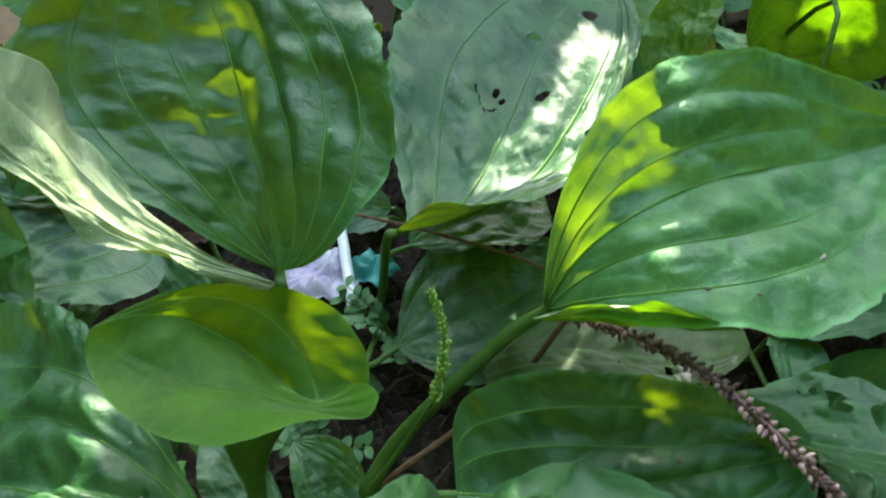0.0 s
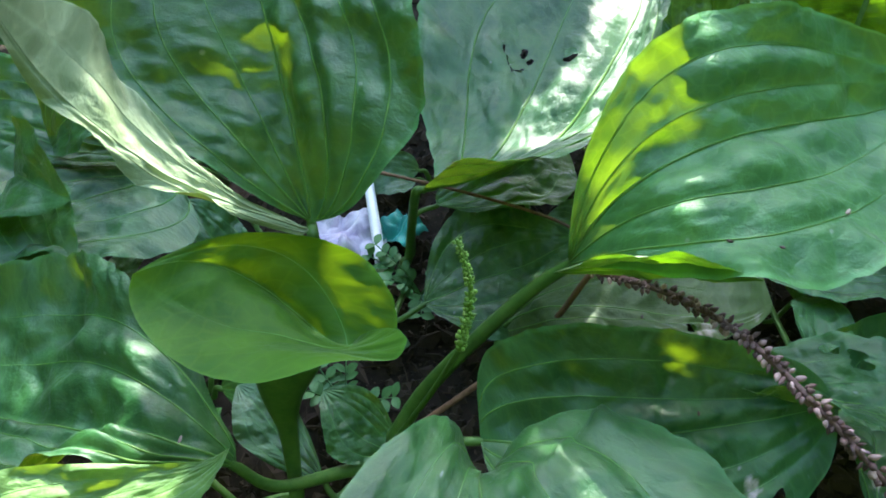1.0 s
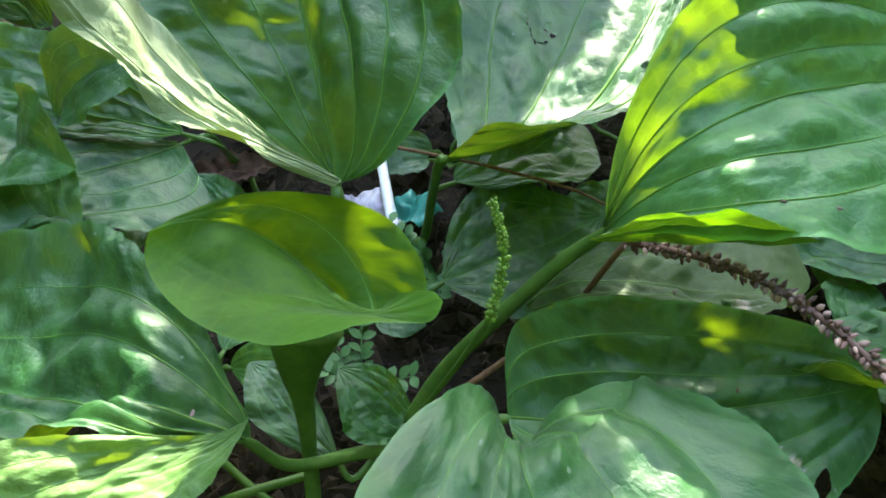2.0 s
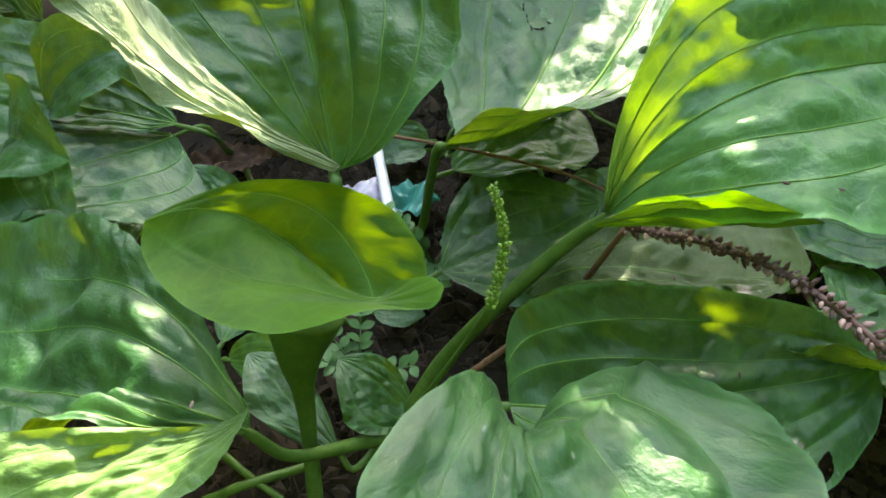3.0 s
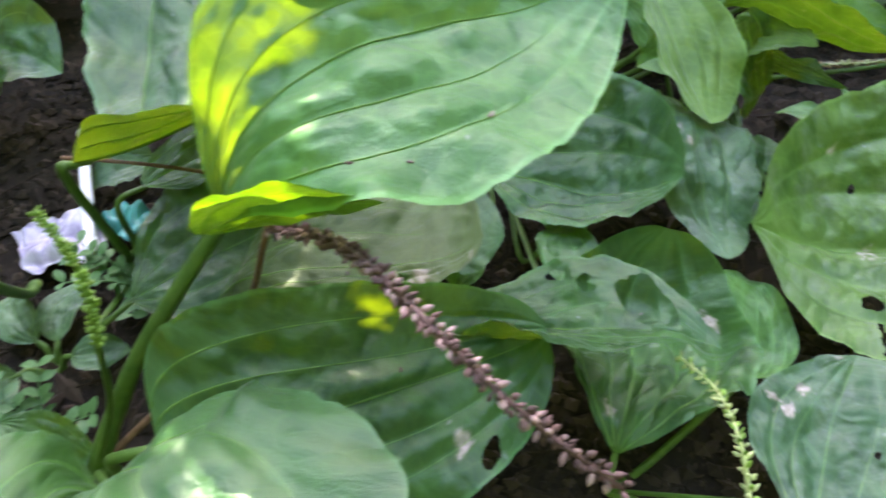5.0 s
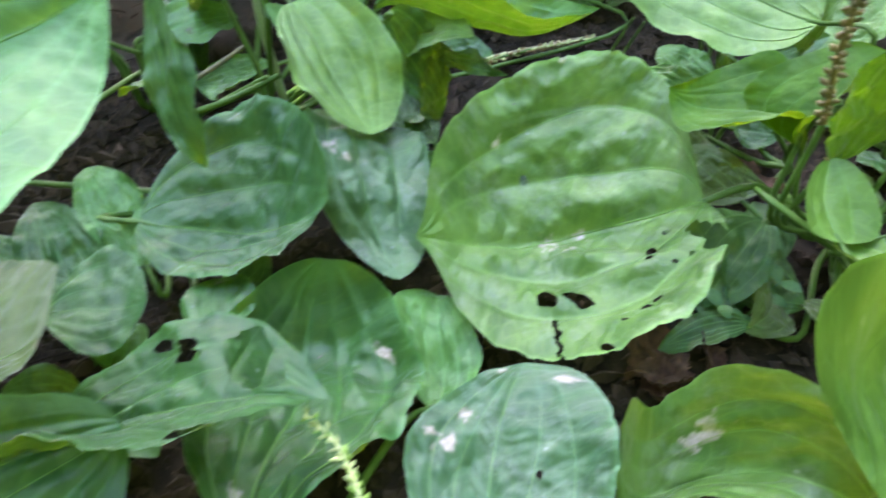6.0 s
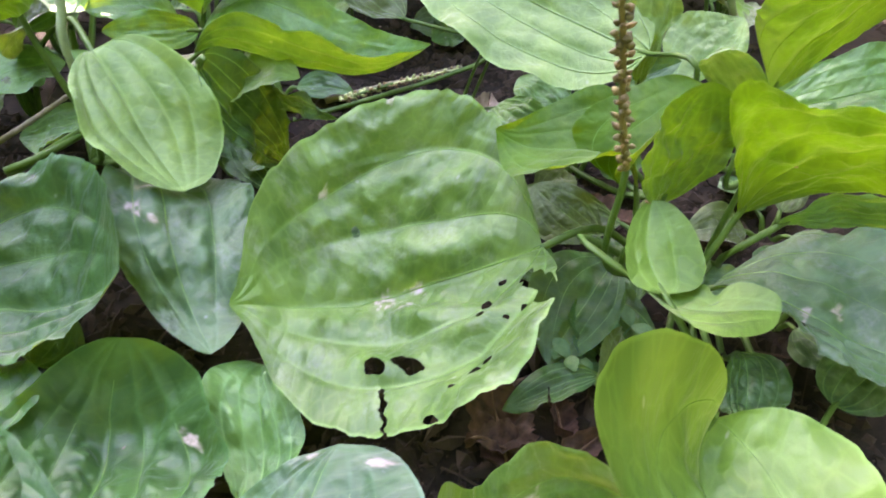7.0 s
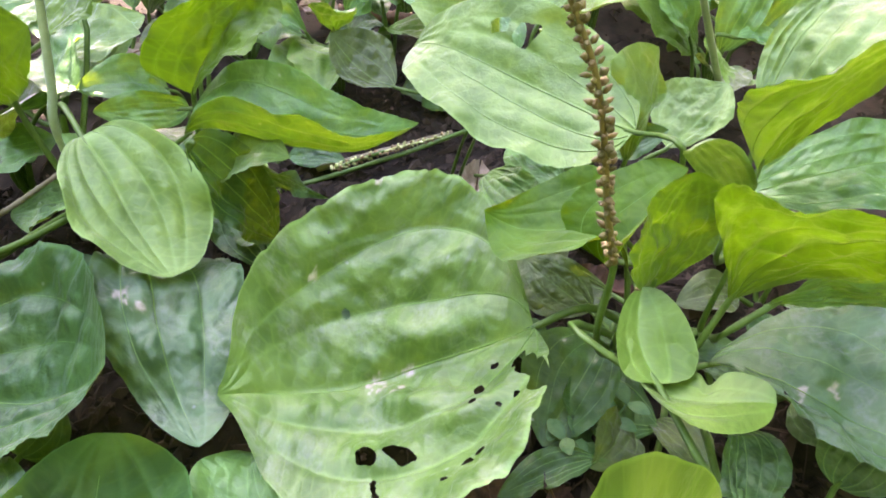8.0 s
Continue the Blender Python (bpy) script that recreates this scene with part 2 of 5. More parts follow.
def blade(u, v, base, tip, roll, bow, width, profile, fold, flare, curl, lobe, point=0.0, lip=(0, 0), lip_at=(0.5, 9.0), swell=()):
    """Places on a leaf blade: u runs from its base to its tip, v from the right margin (-1) to the left (1). lip turns the outer margin up or down round lip_at;
    swell widens or notches a side (1 left, -1 right) at a place along the blade."""
    b, t = np.array(base), np.array(tip)
    a = t - b
    ln = np.linalg.norm(a)
    a = a / ln
    n0 = np.array((0, -0.5, 1.0))
    n0 = n0 - a * (n0 @ a)
    n0 /= np.linalg.norm(n0)
    l0 = np.cross(n0, a)
    ang = roll[0] + roll[1] * (u - 0.5)
    n = np.cos(ang)[..., None] * n0 + np.sin(ang)[..., None] * l0
    lf = np.cross(n, a)
    mid = b + (ln * u)[..., None] * a
    mid = mid + (ln * (bow[0] * 4 * u * (1 - u) + bow[1] * 10 * u * (1 - u) * (1 - 2 * u)))[..., None] * n
    mid = mid + (ln * bow[2] * 4 * u * (1 - u))[..., None] * lf
    left, av = v >= 0, np.abs(v)
    k = np.where(left, profile[0], profile[1])
    e = np.where(left, profile[2], profile[3])
    w = np.where(left, width[0], width[1]) * np.clip(np.sin(math.pi * np.clip(u, 1e-6, 1) ** k), 1e-9, 1) ** e
    w = w * (1 - point * np.exp(-((1 - u) / 0.075) ** 2))
    for side, u0, spread, amount in swell:
        w = w * (1 + amount * np.exp(-((u - u0) / spread) ** 2) * (left if side > 0 else ~left))
    f = np.where(left, fold[0] + flare[0] * (2 * u - 1), fold[1] + flare[1] * (2 * u - 1))
    c = np.where(left, curl[0], curl[1])
    turn = np.where(left, lip[0], lip[1]) * np.exp(-((u - lip_at[0]) / lip_at[1]) ** 2)
    s = av[..., None] * QUADRATURE
    slope = f[..., None] + c[..., None] * s + turn[..., None] * np.clip((s - 0.6) / 0.4, 0, 1) ** 1.5
    across, rise = av * np.cos(slope).mean(-1), av * np.sin(slope).mean(-1)
    back = -lobe * ln * av ** 1.5 * 6.75 * u * (1 - u) ** 2
    sg = np.where(left, 1.0, -1.0)
    return mid + (w * across * sg)[..., None] * lf + (w * rise)[..., None] * n + back[..., None] * a


SKIN = {}


def leaf(plant, tone, base, tip, roll=(0, 0), bow=(0.05, 0, 0), width=(0.03, 0.03), profile=(0.85, 0.85, 0.75, 0.75), fold=(0.2, 0.2),
         flare=(0, 0), curl=(0.1, 0.1), lobe=0.0, point=0.0, lip=(0, 0), lip_at=(0.5, 9.0), swell=(), pucker=1.0, sunk=1.0, wave=1.0, teeth=1.0, ribs=5, holes=(), splits=(), spots=(), size=(84, 64), crown=None, stalk=0.0016, own_stalk=True, bend=0.28, via=(), label="", seed=0):
    """One leaf of a rosette: blade with sunken ribs, puckered skin, toothed wavy margin, eaten holes and dead spots; rib strands and stalk as its parts."""
    rnd = random.Random(seed * 7919 + 13)
    at = np.array(plant.location)
    nu, nv = size
    us = np.linspace(0.0, 1.0, nu + 1)
    us = us * 0.985 + 0.0075 + 0.0075 * (2 * us - 1)
    vs = np.linspace(-1, 1, nv + 1)
    shape = dict(base=base, tip=tip, roll=roll, bow=bow, width=width, profile=profile, fold=fold, flare=flare, curl=curl, lobe=lobe, point=point, lip=lip, lip_at=lip_at, swell=swell)
    U, Vv = np.meshgrid(us, vs, indexing="ij")
    ln = float(np.linalg.norm(np.array(tip) - np.array(base)))
    ph = [rnd.uniform(0, 6.28) for _ in range(8)]
    # margin: low waves and small teeth
    edge = 1 + 0.005 * teeth * np.sin(U * ln * 620 + ph[0] + np.sign(Vv)) * np.abs(Vv) ** 6
    notch = np.maximum(0, np.sin(U * ln * 330 + ph[1] + 2 * np.sign(Vv))) ** 8
    edge = edge - 0.014 * teeth * notch * np.abs(Vv) ** 8
    uneven = np.array([[noise.noise(Vector((u * ln * 75 + ph[4], s * 5, ph[5]))) for s in (-1, 1)] for u in us])
    edge = edge + 0.024 * wave * np.where(Vv < 0, uneven[:, :1], uneven[:, 1:]) * np.abs(Vv) ** 4
    P = blade(U, Vv * edge, **shape)
    du = np.gradient(P, axis=0)
    dv = np.gradient(P, axis=1)
    N = np.cross(dv, du)
    N = -N / (np.linalg.norm(N, axis=2)[..., None] + 1e-12)
    w = np.where(Vv >= 0, width[0], width[1]) * np.sin(math.pi * U ** 0.85)
    lines = {3: (0, 0.5, -0.5), 5: (0, 0.36, -0.36, 0.70, -0.70), 7: (0, 0.27, -0.27, 0.52, -0.52, 0.78, -0.78)}[ribs]
    def rib(c, u):
        """Where a rib runs across the blade: the side ribs draw in towards the tip."""
        return c * (1 - 0.34 * u ** 3) + 0.022 * np.sin(u * 7 + ph[2] + c * 9)

    vein = np.zeros_like(U)
    for c in lines:
        wob = rib(c, U)
        vein = np.maximum(vein, np.exp(-((Vv - wob) * np.maximum(w, 0.004) / (max(0.0004, 0.005 * ln) if c else max(0.0006, 0.007 * ln))) ** 2) * (0.42 - 0.25 * U))
    vein = np.maximum(vein, 0.4 * (np.abs(Vv) > 0.972))
    off = rnd.uniform(0, 50)
    bumps, crease, cells = np.zeros_like(U), np.zeros_like(U), np.zeros_like(U)
    X, Y = U * ln, Vv * w
    for i in range(nu + 1):
        for j in range(nv + 1):
            q = Vector((X[i, j] / ln * 6.0 + off, Y[i, j] / ln * 6.0, off))
            bumps[i, j] = noise.noise(q) + 0.32 * noise.noise(q * 2.3) + 0.10 * noise.noise(q * 5.0)
            # side veins leave the ribs at a slant and crease the skin between them
            sl = Vector(((X[i, j] - 0.8 * abs(Y[i, j])) / ln * 12.0 + off, Y[i, j] / ln * 4.5, off + 7))
            crease[i, j] = max(0.0, 1 - 3.6 * abs(noise.noise(sl))) ** 1.3
            near, _ = noise.voronoi(Vector(((X[i, j] - 0.7 * abs(Y[i, j])) / ln * 13.0 + 0.3 * bumps[i, j] + off, Y[i, j] / ln * 9.0, off)))
            cells[i, j] = min(1.0, (near[1] - near[0]) / 0.32)
    env = np.sin(math.pi * np.clip(U, 0, 1)) ** 0.6
    # pillows between the ribs, with a sharp fold along each rib
    gap = np.min([np.abs(Vv - rib(c, U)) for c in lines], axis=0)
    outer = max(lines)
    half = np.where(np.abs(Vv) > outer, 0.9 * (1 - outer), 0.5 * sorted(c for c in lines if c > 0)[0])
    pillow = 1 - (1 - np.clip(gap / half, 0, 1)) ** 2
    puff = 0.16 * sunk * half * np.maximum(w, 0.004) * (pillow - 0.5) * (1 - 0.8 * U ** 3)
    lift = (ln / 0.12 * (0.0066 * pucker * bumps * (0.35 + 0.65 * pillow) - 0.0005 * pucker * crease * pillow + 0.0010 * min(pucker, 1.3) * (cells * (2 - cells) - 0.7) * pillow) + puff) * env
    lift = lift + wave * 0.0016 * np.abs(Vv) ** 4 * np.sin(U * ln * 210 + ph[3] + 1.7 * np.sign(Vv)) * env
    P = P + lift[..., None] * N - at
    spot = np.zeros_like(U)
    for su, sv, r in spots:
        d = np.sqrt(((U - su) * ln) ** 2 + ((Vv - sv) * np.maximum(w, 0.01)) ** 2)
        for i, j in np.argwhere(d < 3 * abs(r)):
            d[i, j] *= 1 + 0.9 * noise.noise(Vector((X[i, j] * 520, Y[i, j] * 520, off)))
        if r < 0:
            spot = np.maximum(spot, np.exp(-((d + 0.75 * r) / (0.22 * r)) ** 2))
        else:
            spot = np.maximum(spot, np.clip(3.2 - 3.0 * d / r, 0, 1))
    gone = set()
    idx = lambda i, j: i * (nv + 1) + j
    flatP = P.reshape(-1, 3)
    holes = list(holes)
    for u0, v0, u1, v1 in splits:
        holes += [(u0 + (u1 - u0) * k / 25 + 0.003 * math.sin(k * 0.7), v0 + (v1 - v0) * k / 25, 0.00095) for k in range(26)]
    for hu, hv, r in holes:
        hw = float(max((width[0] if hv >= 0 else width[1]) * math.sin(math.pi * hu ** 0.85), 0.008))
        cen = (hu * ln, hv * hw)
        jag = [rnd.uniform(0.65, 1.35) for _ in range(9)]

        def reach(x, y):
            a = (math.atan2(y, x) / (2 * math.pi) % 1.0) * 9
            i, f = int(a) % 9, a % 1
            return r * (jag[i] * (1 - f) + jag[(i + 1) % 9] * f)

        cut = []
        for i in range(nu):
            if abs(us[i] - hu) * ln > 2.2 * r:
                continue
            for j in range(nv):
                x = (us[i] + us[i + 1]) / 2 * ln - cen[0]
                y = (vs[j] + vs[j + 1]) / 2 * hw - cen[1]
                if math.hypot(x, y) < reach(x, y):
                    gone.add((i, j))
                    cut.append((i, j))
        for i, j in {(i + a, j + c) for i, j in cut for a in (0, 1) for c in (0, 1)}:
            if 0 < i < nu and 0 < j < nv and not all((i + a, j + c) in gone for a in (-1, 0) for c in (-1, 0)):
                x, y = us[i] * ln - cen[0], vs[j] * hw - cen[1]
                far = math.hypot(x, y) + 1e-9
                step = max(-0.7, min(0.7, (reach(x, y) - far) / (ln / nu))) * ln / nu
                P[i, j] += x / far * step / ln * (P[i + 1, j] - P[i - 1, j]) / (us[i + 1] - us[i - 1])
                P[i, j] += y / far * step / hw * (P[i, j + 1] - P[i, j - 1]) / (vs[j + 1] - vs[j - 1])
    SKIN[seed] = (us, vs, P + at, N)
    quads = [(idx(i, j), idx(i + 1, j), idx(i + 1, j + 1), idx(i, j + 1)) for i in range(nu) for j in range(nv) if (i, j) not in gone]
    ob = part("leaf", flatP, quads, LEAF[tone], plant, label)
    me = ob.data
    for name, val in (("vein", vein), ("spot", spot)):
        at_ = me.attributes.new(name, "FLOAT", "POINT")
        at_.data.foreach_set("value", val.astype(np.float32).ravel())
    uvl = me.uv_layers.new(name="UVMap")
    li = np.zeros(len(me.loops), dtype=np.int32)
    me.loops.foreach_get("vertex_index", li)
    co = np.stack([X.ravel() + off * 0.01, Y.ravel() + off * 0.013], 1)[li]
    uvl.data.foreach_set("uv", co.astype(np.float32).ravel())
    # rib strands, half sunk in the skin
    for c in lines:
        steps = list(range(1, int(nu * (0.94 if c == 0 else 0.80)), 2))
        line = []
        for i in steps:
            vv = rib(c, us[i])
            g = (vv + 1) / 2 * nv
            j = min(nv - 1, int(g))
            f = g - j
            if (i, j) in gone or (i - 1, j) in gone:
                break
            line.append(P[i, j] * (1 - f) + P[i, j + 1] * f + N[i, j] * ln * 0.0012)
        if len(line) < 4:
            continue
        r0 = ln / 0.12 * (0.00048 if c == 0 else 0.00032) * (0.5 if tone == "thin" else 1.0)
        vt, fc = tube(line, np.linspace(r0, r0 * 0.25, len(line)), 5)
        part("vein", vt, fc, LEAF[tone] if tone in ("thin", "fresh", "pale", "margin") else VEIN, ob)
    # stalk down to the crown
    if not own_stalk:
        return ob
    root = (np.array(crown) if crown is not None else at) - at
    b = blade(np.array([0.0, 0.03]), np.array([0.0, 0.0]), **shape) - at
    back = b[0] - b[1]
    back /= np.linalg.norm(back) + 1e-9
    gap = np.linalg.norm(root - b[0])
    down = np.array((0.0, 0.0, -1.0))
    pts = [b[0] - back * 0.006 + down * stalk * 0.6, b[0] + down * stalk * 0.4, b[0] + back * gap * bend + down * 0.05 * gap, root * 0.72 + b[0] * 0.28 + down * 0.10 * gap, root]
    if len(via):
        pts = pts[:2] + [np.array(p) - at for p in via] + [root]
    line = spline(pts, 20)
    s = np.linspace(0, 1, 20)
    rad = stalk * (0.30 + 0.40 * np.clip(s / 0.25, 0, 1) + 0.65 * s ** 1.5)
    vt, fc = tube(line, rad, 8, 0.75)
    part("petiole", vt, fc, STEM, ob)
    return ob


# ---- ground ----
def ground_height(x, y):
    near = math.exp(-(x * x + y * y) / 4)
    return -0.004 + near * (0.006 * noise.noise(Vector((x * 14, y * 14, 3))) + 0.003 * noise.noise(Vector((x * 45, y * 45, 9))))


def build_ground():
    s = np.linspace(-1, 1, 241)
    ax = 0.55 * np.sinh(s * 5.2) / math.sinh(5.2) * 110 + 0.35 * s
    verts = [(x + 0.15, y + 0.25, ground_height(x + 0.15, y + 0.25)) for y in ax for x in ax]
    n = len(ax)
    faces = [(j * n + i, j * n + i + 1, (j + 1) * n + i + 1, (j + 1) * n + i) for j in range(n - 1) for i in range(n - 1)]
    tagged(part("ground", verts, faces, SOIL), "dark bare soil under the leaves", "ground", kind="structure")


build_ground()


def build_crumbs():
    rnd = random.Random(5)
    verts, faces = [], []
    octa = [(1, 0, 0), (-1, 0, 0), (0, 1, 0), (0, -1, 0), (0, 0, 1), (0, 0, -1)]
    tri = [(0, 2, 4), (2, 1, 4), (1, 3, 4), (3, 0, 4), (2, 0, 5), (1, 2, 5), (3, 1, 5), (0, 3, 5)]
    for i in range(30000):
        x, y = (rnd.uniform(-0.35, 0.75), rnd.uniform(0.0, 0.85)) if i % 3 == 0 else (rnd.uniform(-0.16, 0.56), rnd.uniform(0.04, 0.44))
        r = 0.0008 + 0.0042 * rnd.random() ** 3.5
        st = rnd.choice((1, 1, 1, 2.6))
        a = rnd.uniform(0, 6.28)
        b = len(verts)
        z = ground_height(x, y)
        for p in octa:
            px, py, pz = (c * r * rnd.uniform(0.7, 1.3) for c in p)
            px *= st
            verts.append((x + px * math.cos(a) - py * math.sin(a), y + px * math.sin(a) + py * math.cos(a), z + 0.3 * r + pz * 0.7))
        faces += [tuple(b + i for i in t) for t in tri]
    # broken straws and fibres
    for i in range(1500):
        x, y, a, ln = rnd.uniform(-0.25, 0.65), rnd.uniform(0.02, 0.60), rnd.uniform(0, 6.28), rnd.uniform(0.006, 0.024)
        dx, dy, k = ln * math.cos(a), ln * math.sin(a), rnd.uniform(-0.25, 0.25)
        z = max(ground_height(x, y), ground_height(x + dx, y + dy)) + 0.0012
        line = [(x + dx * f - dy * k * f * (1 - f), y + dy * f + dx * k * f * (1 - f), z + 0.002 * rnd.random()) for f in (0, 0.35, 0.7, 1)]
        vt, fc = tube(line, rnd.uniform(0.0003, 0.0007), 5)
        b = len(verts)
        verts += [tuple(v) for v in vt]
        faces += [tuple(b + i for i in q) for q in fc]
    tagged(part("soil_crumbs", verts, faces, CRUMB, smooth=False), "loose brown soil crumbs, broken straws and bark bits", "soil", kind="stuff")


build_crumbs()

# ---- the plantain rosettes ----
ROSETTE_A = thing("plantain_plant", (-0.0286, 0.1416, 0.012), "broad-leaved plantain rosette with cupped leaf and young green spike", "plant", "plantains")
ROSETTE_B = thing("plantain_plant", (-0.034, 0.2565, 0.004), "plantain rosette with an insect-eaten glossy leaf", "plant", "plantains")
ROSETTE_C = thing("plantain_plant", (-0.1797, 0.0481, 0.01), "plantain rosette with pale sunlit leaf", "plant", "plantains")
ROSETTE_D = thing("plantain_plant", (-0.1444, 0.3215, 0.006), "dark green plantain rosette in shade", "plant", "plantains")
ROSETTE_E = thing("plantain_plant", (0.015, 0.1749, 0.004), "low plantain rosette with ragged eaten leaves", "plant", "plantains")
ROSETTE_F = thing("plantain_plant", (0.1609, 0.3049, 0.006), "low plantain rosette with rounded dark leaves", "plant", "plantains")
ROSETTE_G = thing("plantain_plant", (0.2193, 0.3577, 0.006), "plantain rosette with light green drooping leaf", "plant", "plantains")
ROSETTE_H = thing("plantain_plant", (0.4479, 0.1436, 0.012), "large plantain rosette with flat holed leaf and upright seed spike", "plant", "plantains")
ROSETTE_I = thing("plantain_plant", (0.1631, 0.1049, 0.002), "plantain rosette with dusty leaves flat on the soil", "plant", "plantains")
ROSETTE_J = thing("plantain_plant", (0.4609, 0.193, 0.006), "pale green plantain rosette with nibbled leaf", "plant", "plantains")
ROSETTE_K = thing("plantain_plant", (0.5242, 0.1808, 0.006), "bright yellow-green plantain rosette", "plant", "plantains")
ROSETTE_L = thing("plantain_plant", (0.1728, 0.433, 0.006), "bright sunlit plantain rosette", "plant", "plantains")
leaf(ROSETTE_A, "young", (-0.0352, 0.1283, 0.1070), (-0.1005, 0.1367, 0.1343), roll=(-0.5781, 0.5578), bow=(-0.0082, -0.0503, -0.2183), width=(0.0568, 0.0227), profile=(0.7265, 0.9244, 0.6591, 1.1200), fold=(-0.0334, 0.9076), flare=(-0.7219, -1.0470), curl=(0.8367, 0.4042), lobe=0.451, lip=(0.0884, 0.3661), lip_at=(0.2000, 0.4000), swell=[(1, 0.386, 0.207, -0.234)], size=(90, 64), own_stalk=False, pucker=0.35, sunk=1.4, wave=0.6, ribs=3, stalk=0.0022, label="young cupped leaf holding its margins upright", seed=1)
leaf(ROSETTE_A, "deep", (-0.0498, 0.1655, 0.1291), (-0.0895, 0.2379, 0.2391), roll=(-0.0024, -0.3059), bow=(-0.0526, 0.0183, -0.0476), width=(0.0473, 0.0521), profile=(0.8543, 0.6746, 1.2666, 0.6541), fold=(0.1590, 0.2459), flare=(-0.3228, -0.4441), curl=(0.3478, 0.1012), lobe=0.010, swell=[(1, 0.68, 0.26, 0.6)], crown=(-0.0738, 0.2432, 0.008), size=(110, 80), pucker=1.15, bend=0.02, ribs=7, wave=1.2, stalk=0.0024, label="broad dark leaf with one margin rolled up", seed=2)
leaf(ROSETTE_B, "deep", (-0.0158, 0.2153, 0.0998), (0.0999, 0.4097, 0.1199), roll=(0.4015, -0.3664), bow=(-0.0444, -0.0433, -0.1435), width=(0.1098, 0.0438), profile=(1.4088, 0.3193, 0.881, 0.686), fold=(0.1719, 0.4723), flare=(-0.0047, -0.1873), curl=(0.0983, 0), lobe=0.093, holes=[(0.51, 0.22, 0.0042), (0.66, 0.38, 0.0034), (0.44, -0.36, 0.003), (0.80, 0.16, 0.003), (0.49, 0.44, 0.0028), (0.47, 0.40, 0.0022)], splits=[(0.50, 0.56, 0.43, 0.47), (0.43, 0.47, 0.455, 0.39)], size=(160, 120), pucker=0.6, bend=0.04, ribs=5, stalk=0.0022, label="glossy leaf with chewed holes", seed=3)
leaf(ROSETTE_A, "mid", (0.0402, 0.1662, 0.1103), (0.1739, 0.2087, 0.1586), roll=(0.0458, -0.4763), bow=(0.137, 0.1002, 0.0614), width=(0.0444, 0.055), profile=(1.2193, 1.075, 0.8205, 0.7625), fold=(0.4524, 0.1255), flare=(-0.099, 0.1694), curl=(0.1073, 0.1643), lobe=0.045, size=(110, 80), pucker=0.8, ribs=5, wave=0.8, stalk=0.0032, via=[(0.0275, 0.1672, 0.092), (0.0013, 0.1587, 0.06), (-0.016, 0.154, 0.032)], label="large leaf with sun shining through one side", seed=4)
leaf(ROSETTE_A, "deep", (0.0101, 0.0922, 0.0851), (0.0291, 0.0244, 0.1083), roll=(-0.0171, -0.2667), bow=(0.2164, 0.1630, -0.0081), width=(0.0713, 0.0530), profile=(1.6841, 1.7784, 0.4904, 1.5137), fold=(-0.1364, 0.5890), flare=(0.1683, -0.0904), curl=(-0.0803, 0.1956), lobe=0.373, lip=(-0.0229, 0.0701), swell=[(1, 0.211, 0.064, 0.294), (-1, 0.129, 0.063, 0.238)], size=(90, 70), ribs=5, pucker=0.8, sunk=1.2, seed=5)
leaf(ROSETTE_A, "deep", (-0.0815, 0.1115, 0.0516), (-0.2342, 0.1434, 0.0731), roll=(-0.3952, -0.098), bow=(-0.0745, 0.1245, 0.0162), width=(0.0293, 0.0734), profile=(0.9316, 1.3898, 0.8566, 0.4718), fold=(0.3391, 0.1868), flare=(0.0055, 0.3725), curl=(0.1925, 0.0906), lobe=-0.115, crown=(-0.0338, 0.1318, 0.012), ribs=5, pucker=1.3, sunk=1.5, stalk=0.0026, seed=6)
leaf(ROSETTE_C, "pale", (-0.1508, 0.0530, 0.0536), (-0.0708, 0.1008, 0.0918), roll=(0.6684, 0.4958), bow=(0.0486, 0.0715, 0.0491), width=(0.0398, 0.0215), profile=(0.2495, 0.6554, 0.9623, 0.6185), fold=(0.4577, -0.1255), flare=(-0.1049, 0.0480), curl=(0.1858, -0.0097), lobe=-0.013, lip=(0.0161, -0.0401), seed=7)
leaf(ROSETTE_D, "deep", (-0.1581, 0.2818, 0.0547), (-0.3071, 0.3007, 0.0847), roll=(-0.064, 0.093), bow=(-0.0502, -0.0022, -0.0041), width=(0.0211, 0.0386), profile=(0.9108, 1.0309, 0.8627, 0.7648), fold=(0.1785, 0.1862), flare=(-0.0107, 0.0204), curl=(0.0856, 0.0905), lobe=-0.025, seed=8)
leaf(ROSETTE_D, "deep", (-0.1621, 0.2822, 0.0474), (-0.2532, 0.2111, 0.0558), roll=(-0.2834, 0.1216), bow=(0.0079, -0.0188, -0.0101), width=(0.0576, 0.047), profile=(0.3606, 1.0312, 0.6766, 0.7622), fold=(0.057, 0.0533), flare=(0.0699, 0.1164), curl=(-0.0009, -0.0022), lobe=-0.054, seed=9)
leaf(ROSETTE_E, "old", (0.0222, 0.1866, 0.0436), (0.1256, 0.1762, 0.0779), roll=(0.3339, 0.241), bow=(0.1002, 0.1082, -0.0293), width=(0.0519, 0.0176), profile=(1.7301, 0.5729, 0.35, 0.35), fold=(-0.2059, 0.1547), flare=(0.1215, 0.0698), curl=(-0.17, 0.0671), lobe=-0.099, holes=[(0.6942, -0.55, 0.002)], spots=[(0.7496, -0.625, 0.0033), (0.9407, -0.425, 0.002)], label="dull olive leaf with withered edge", seed=10)
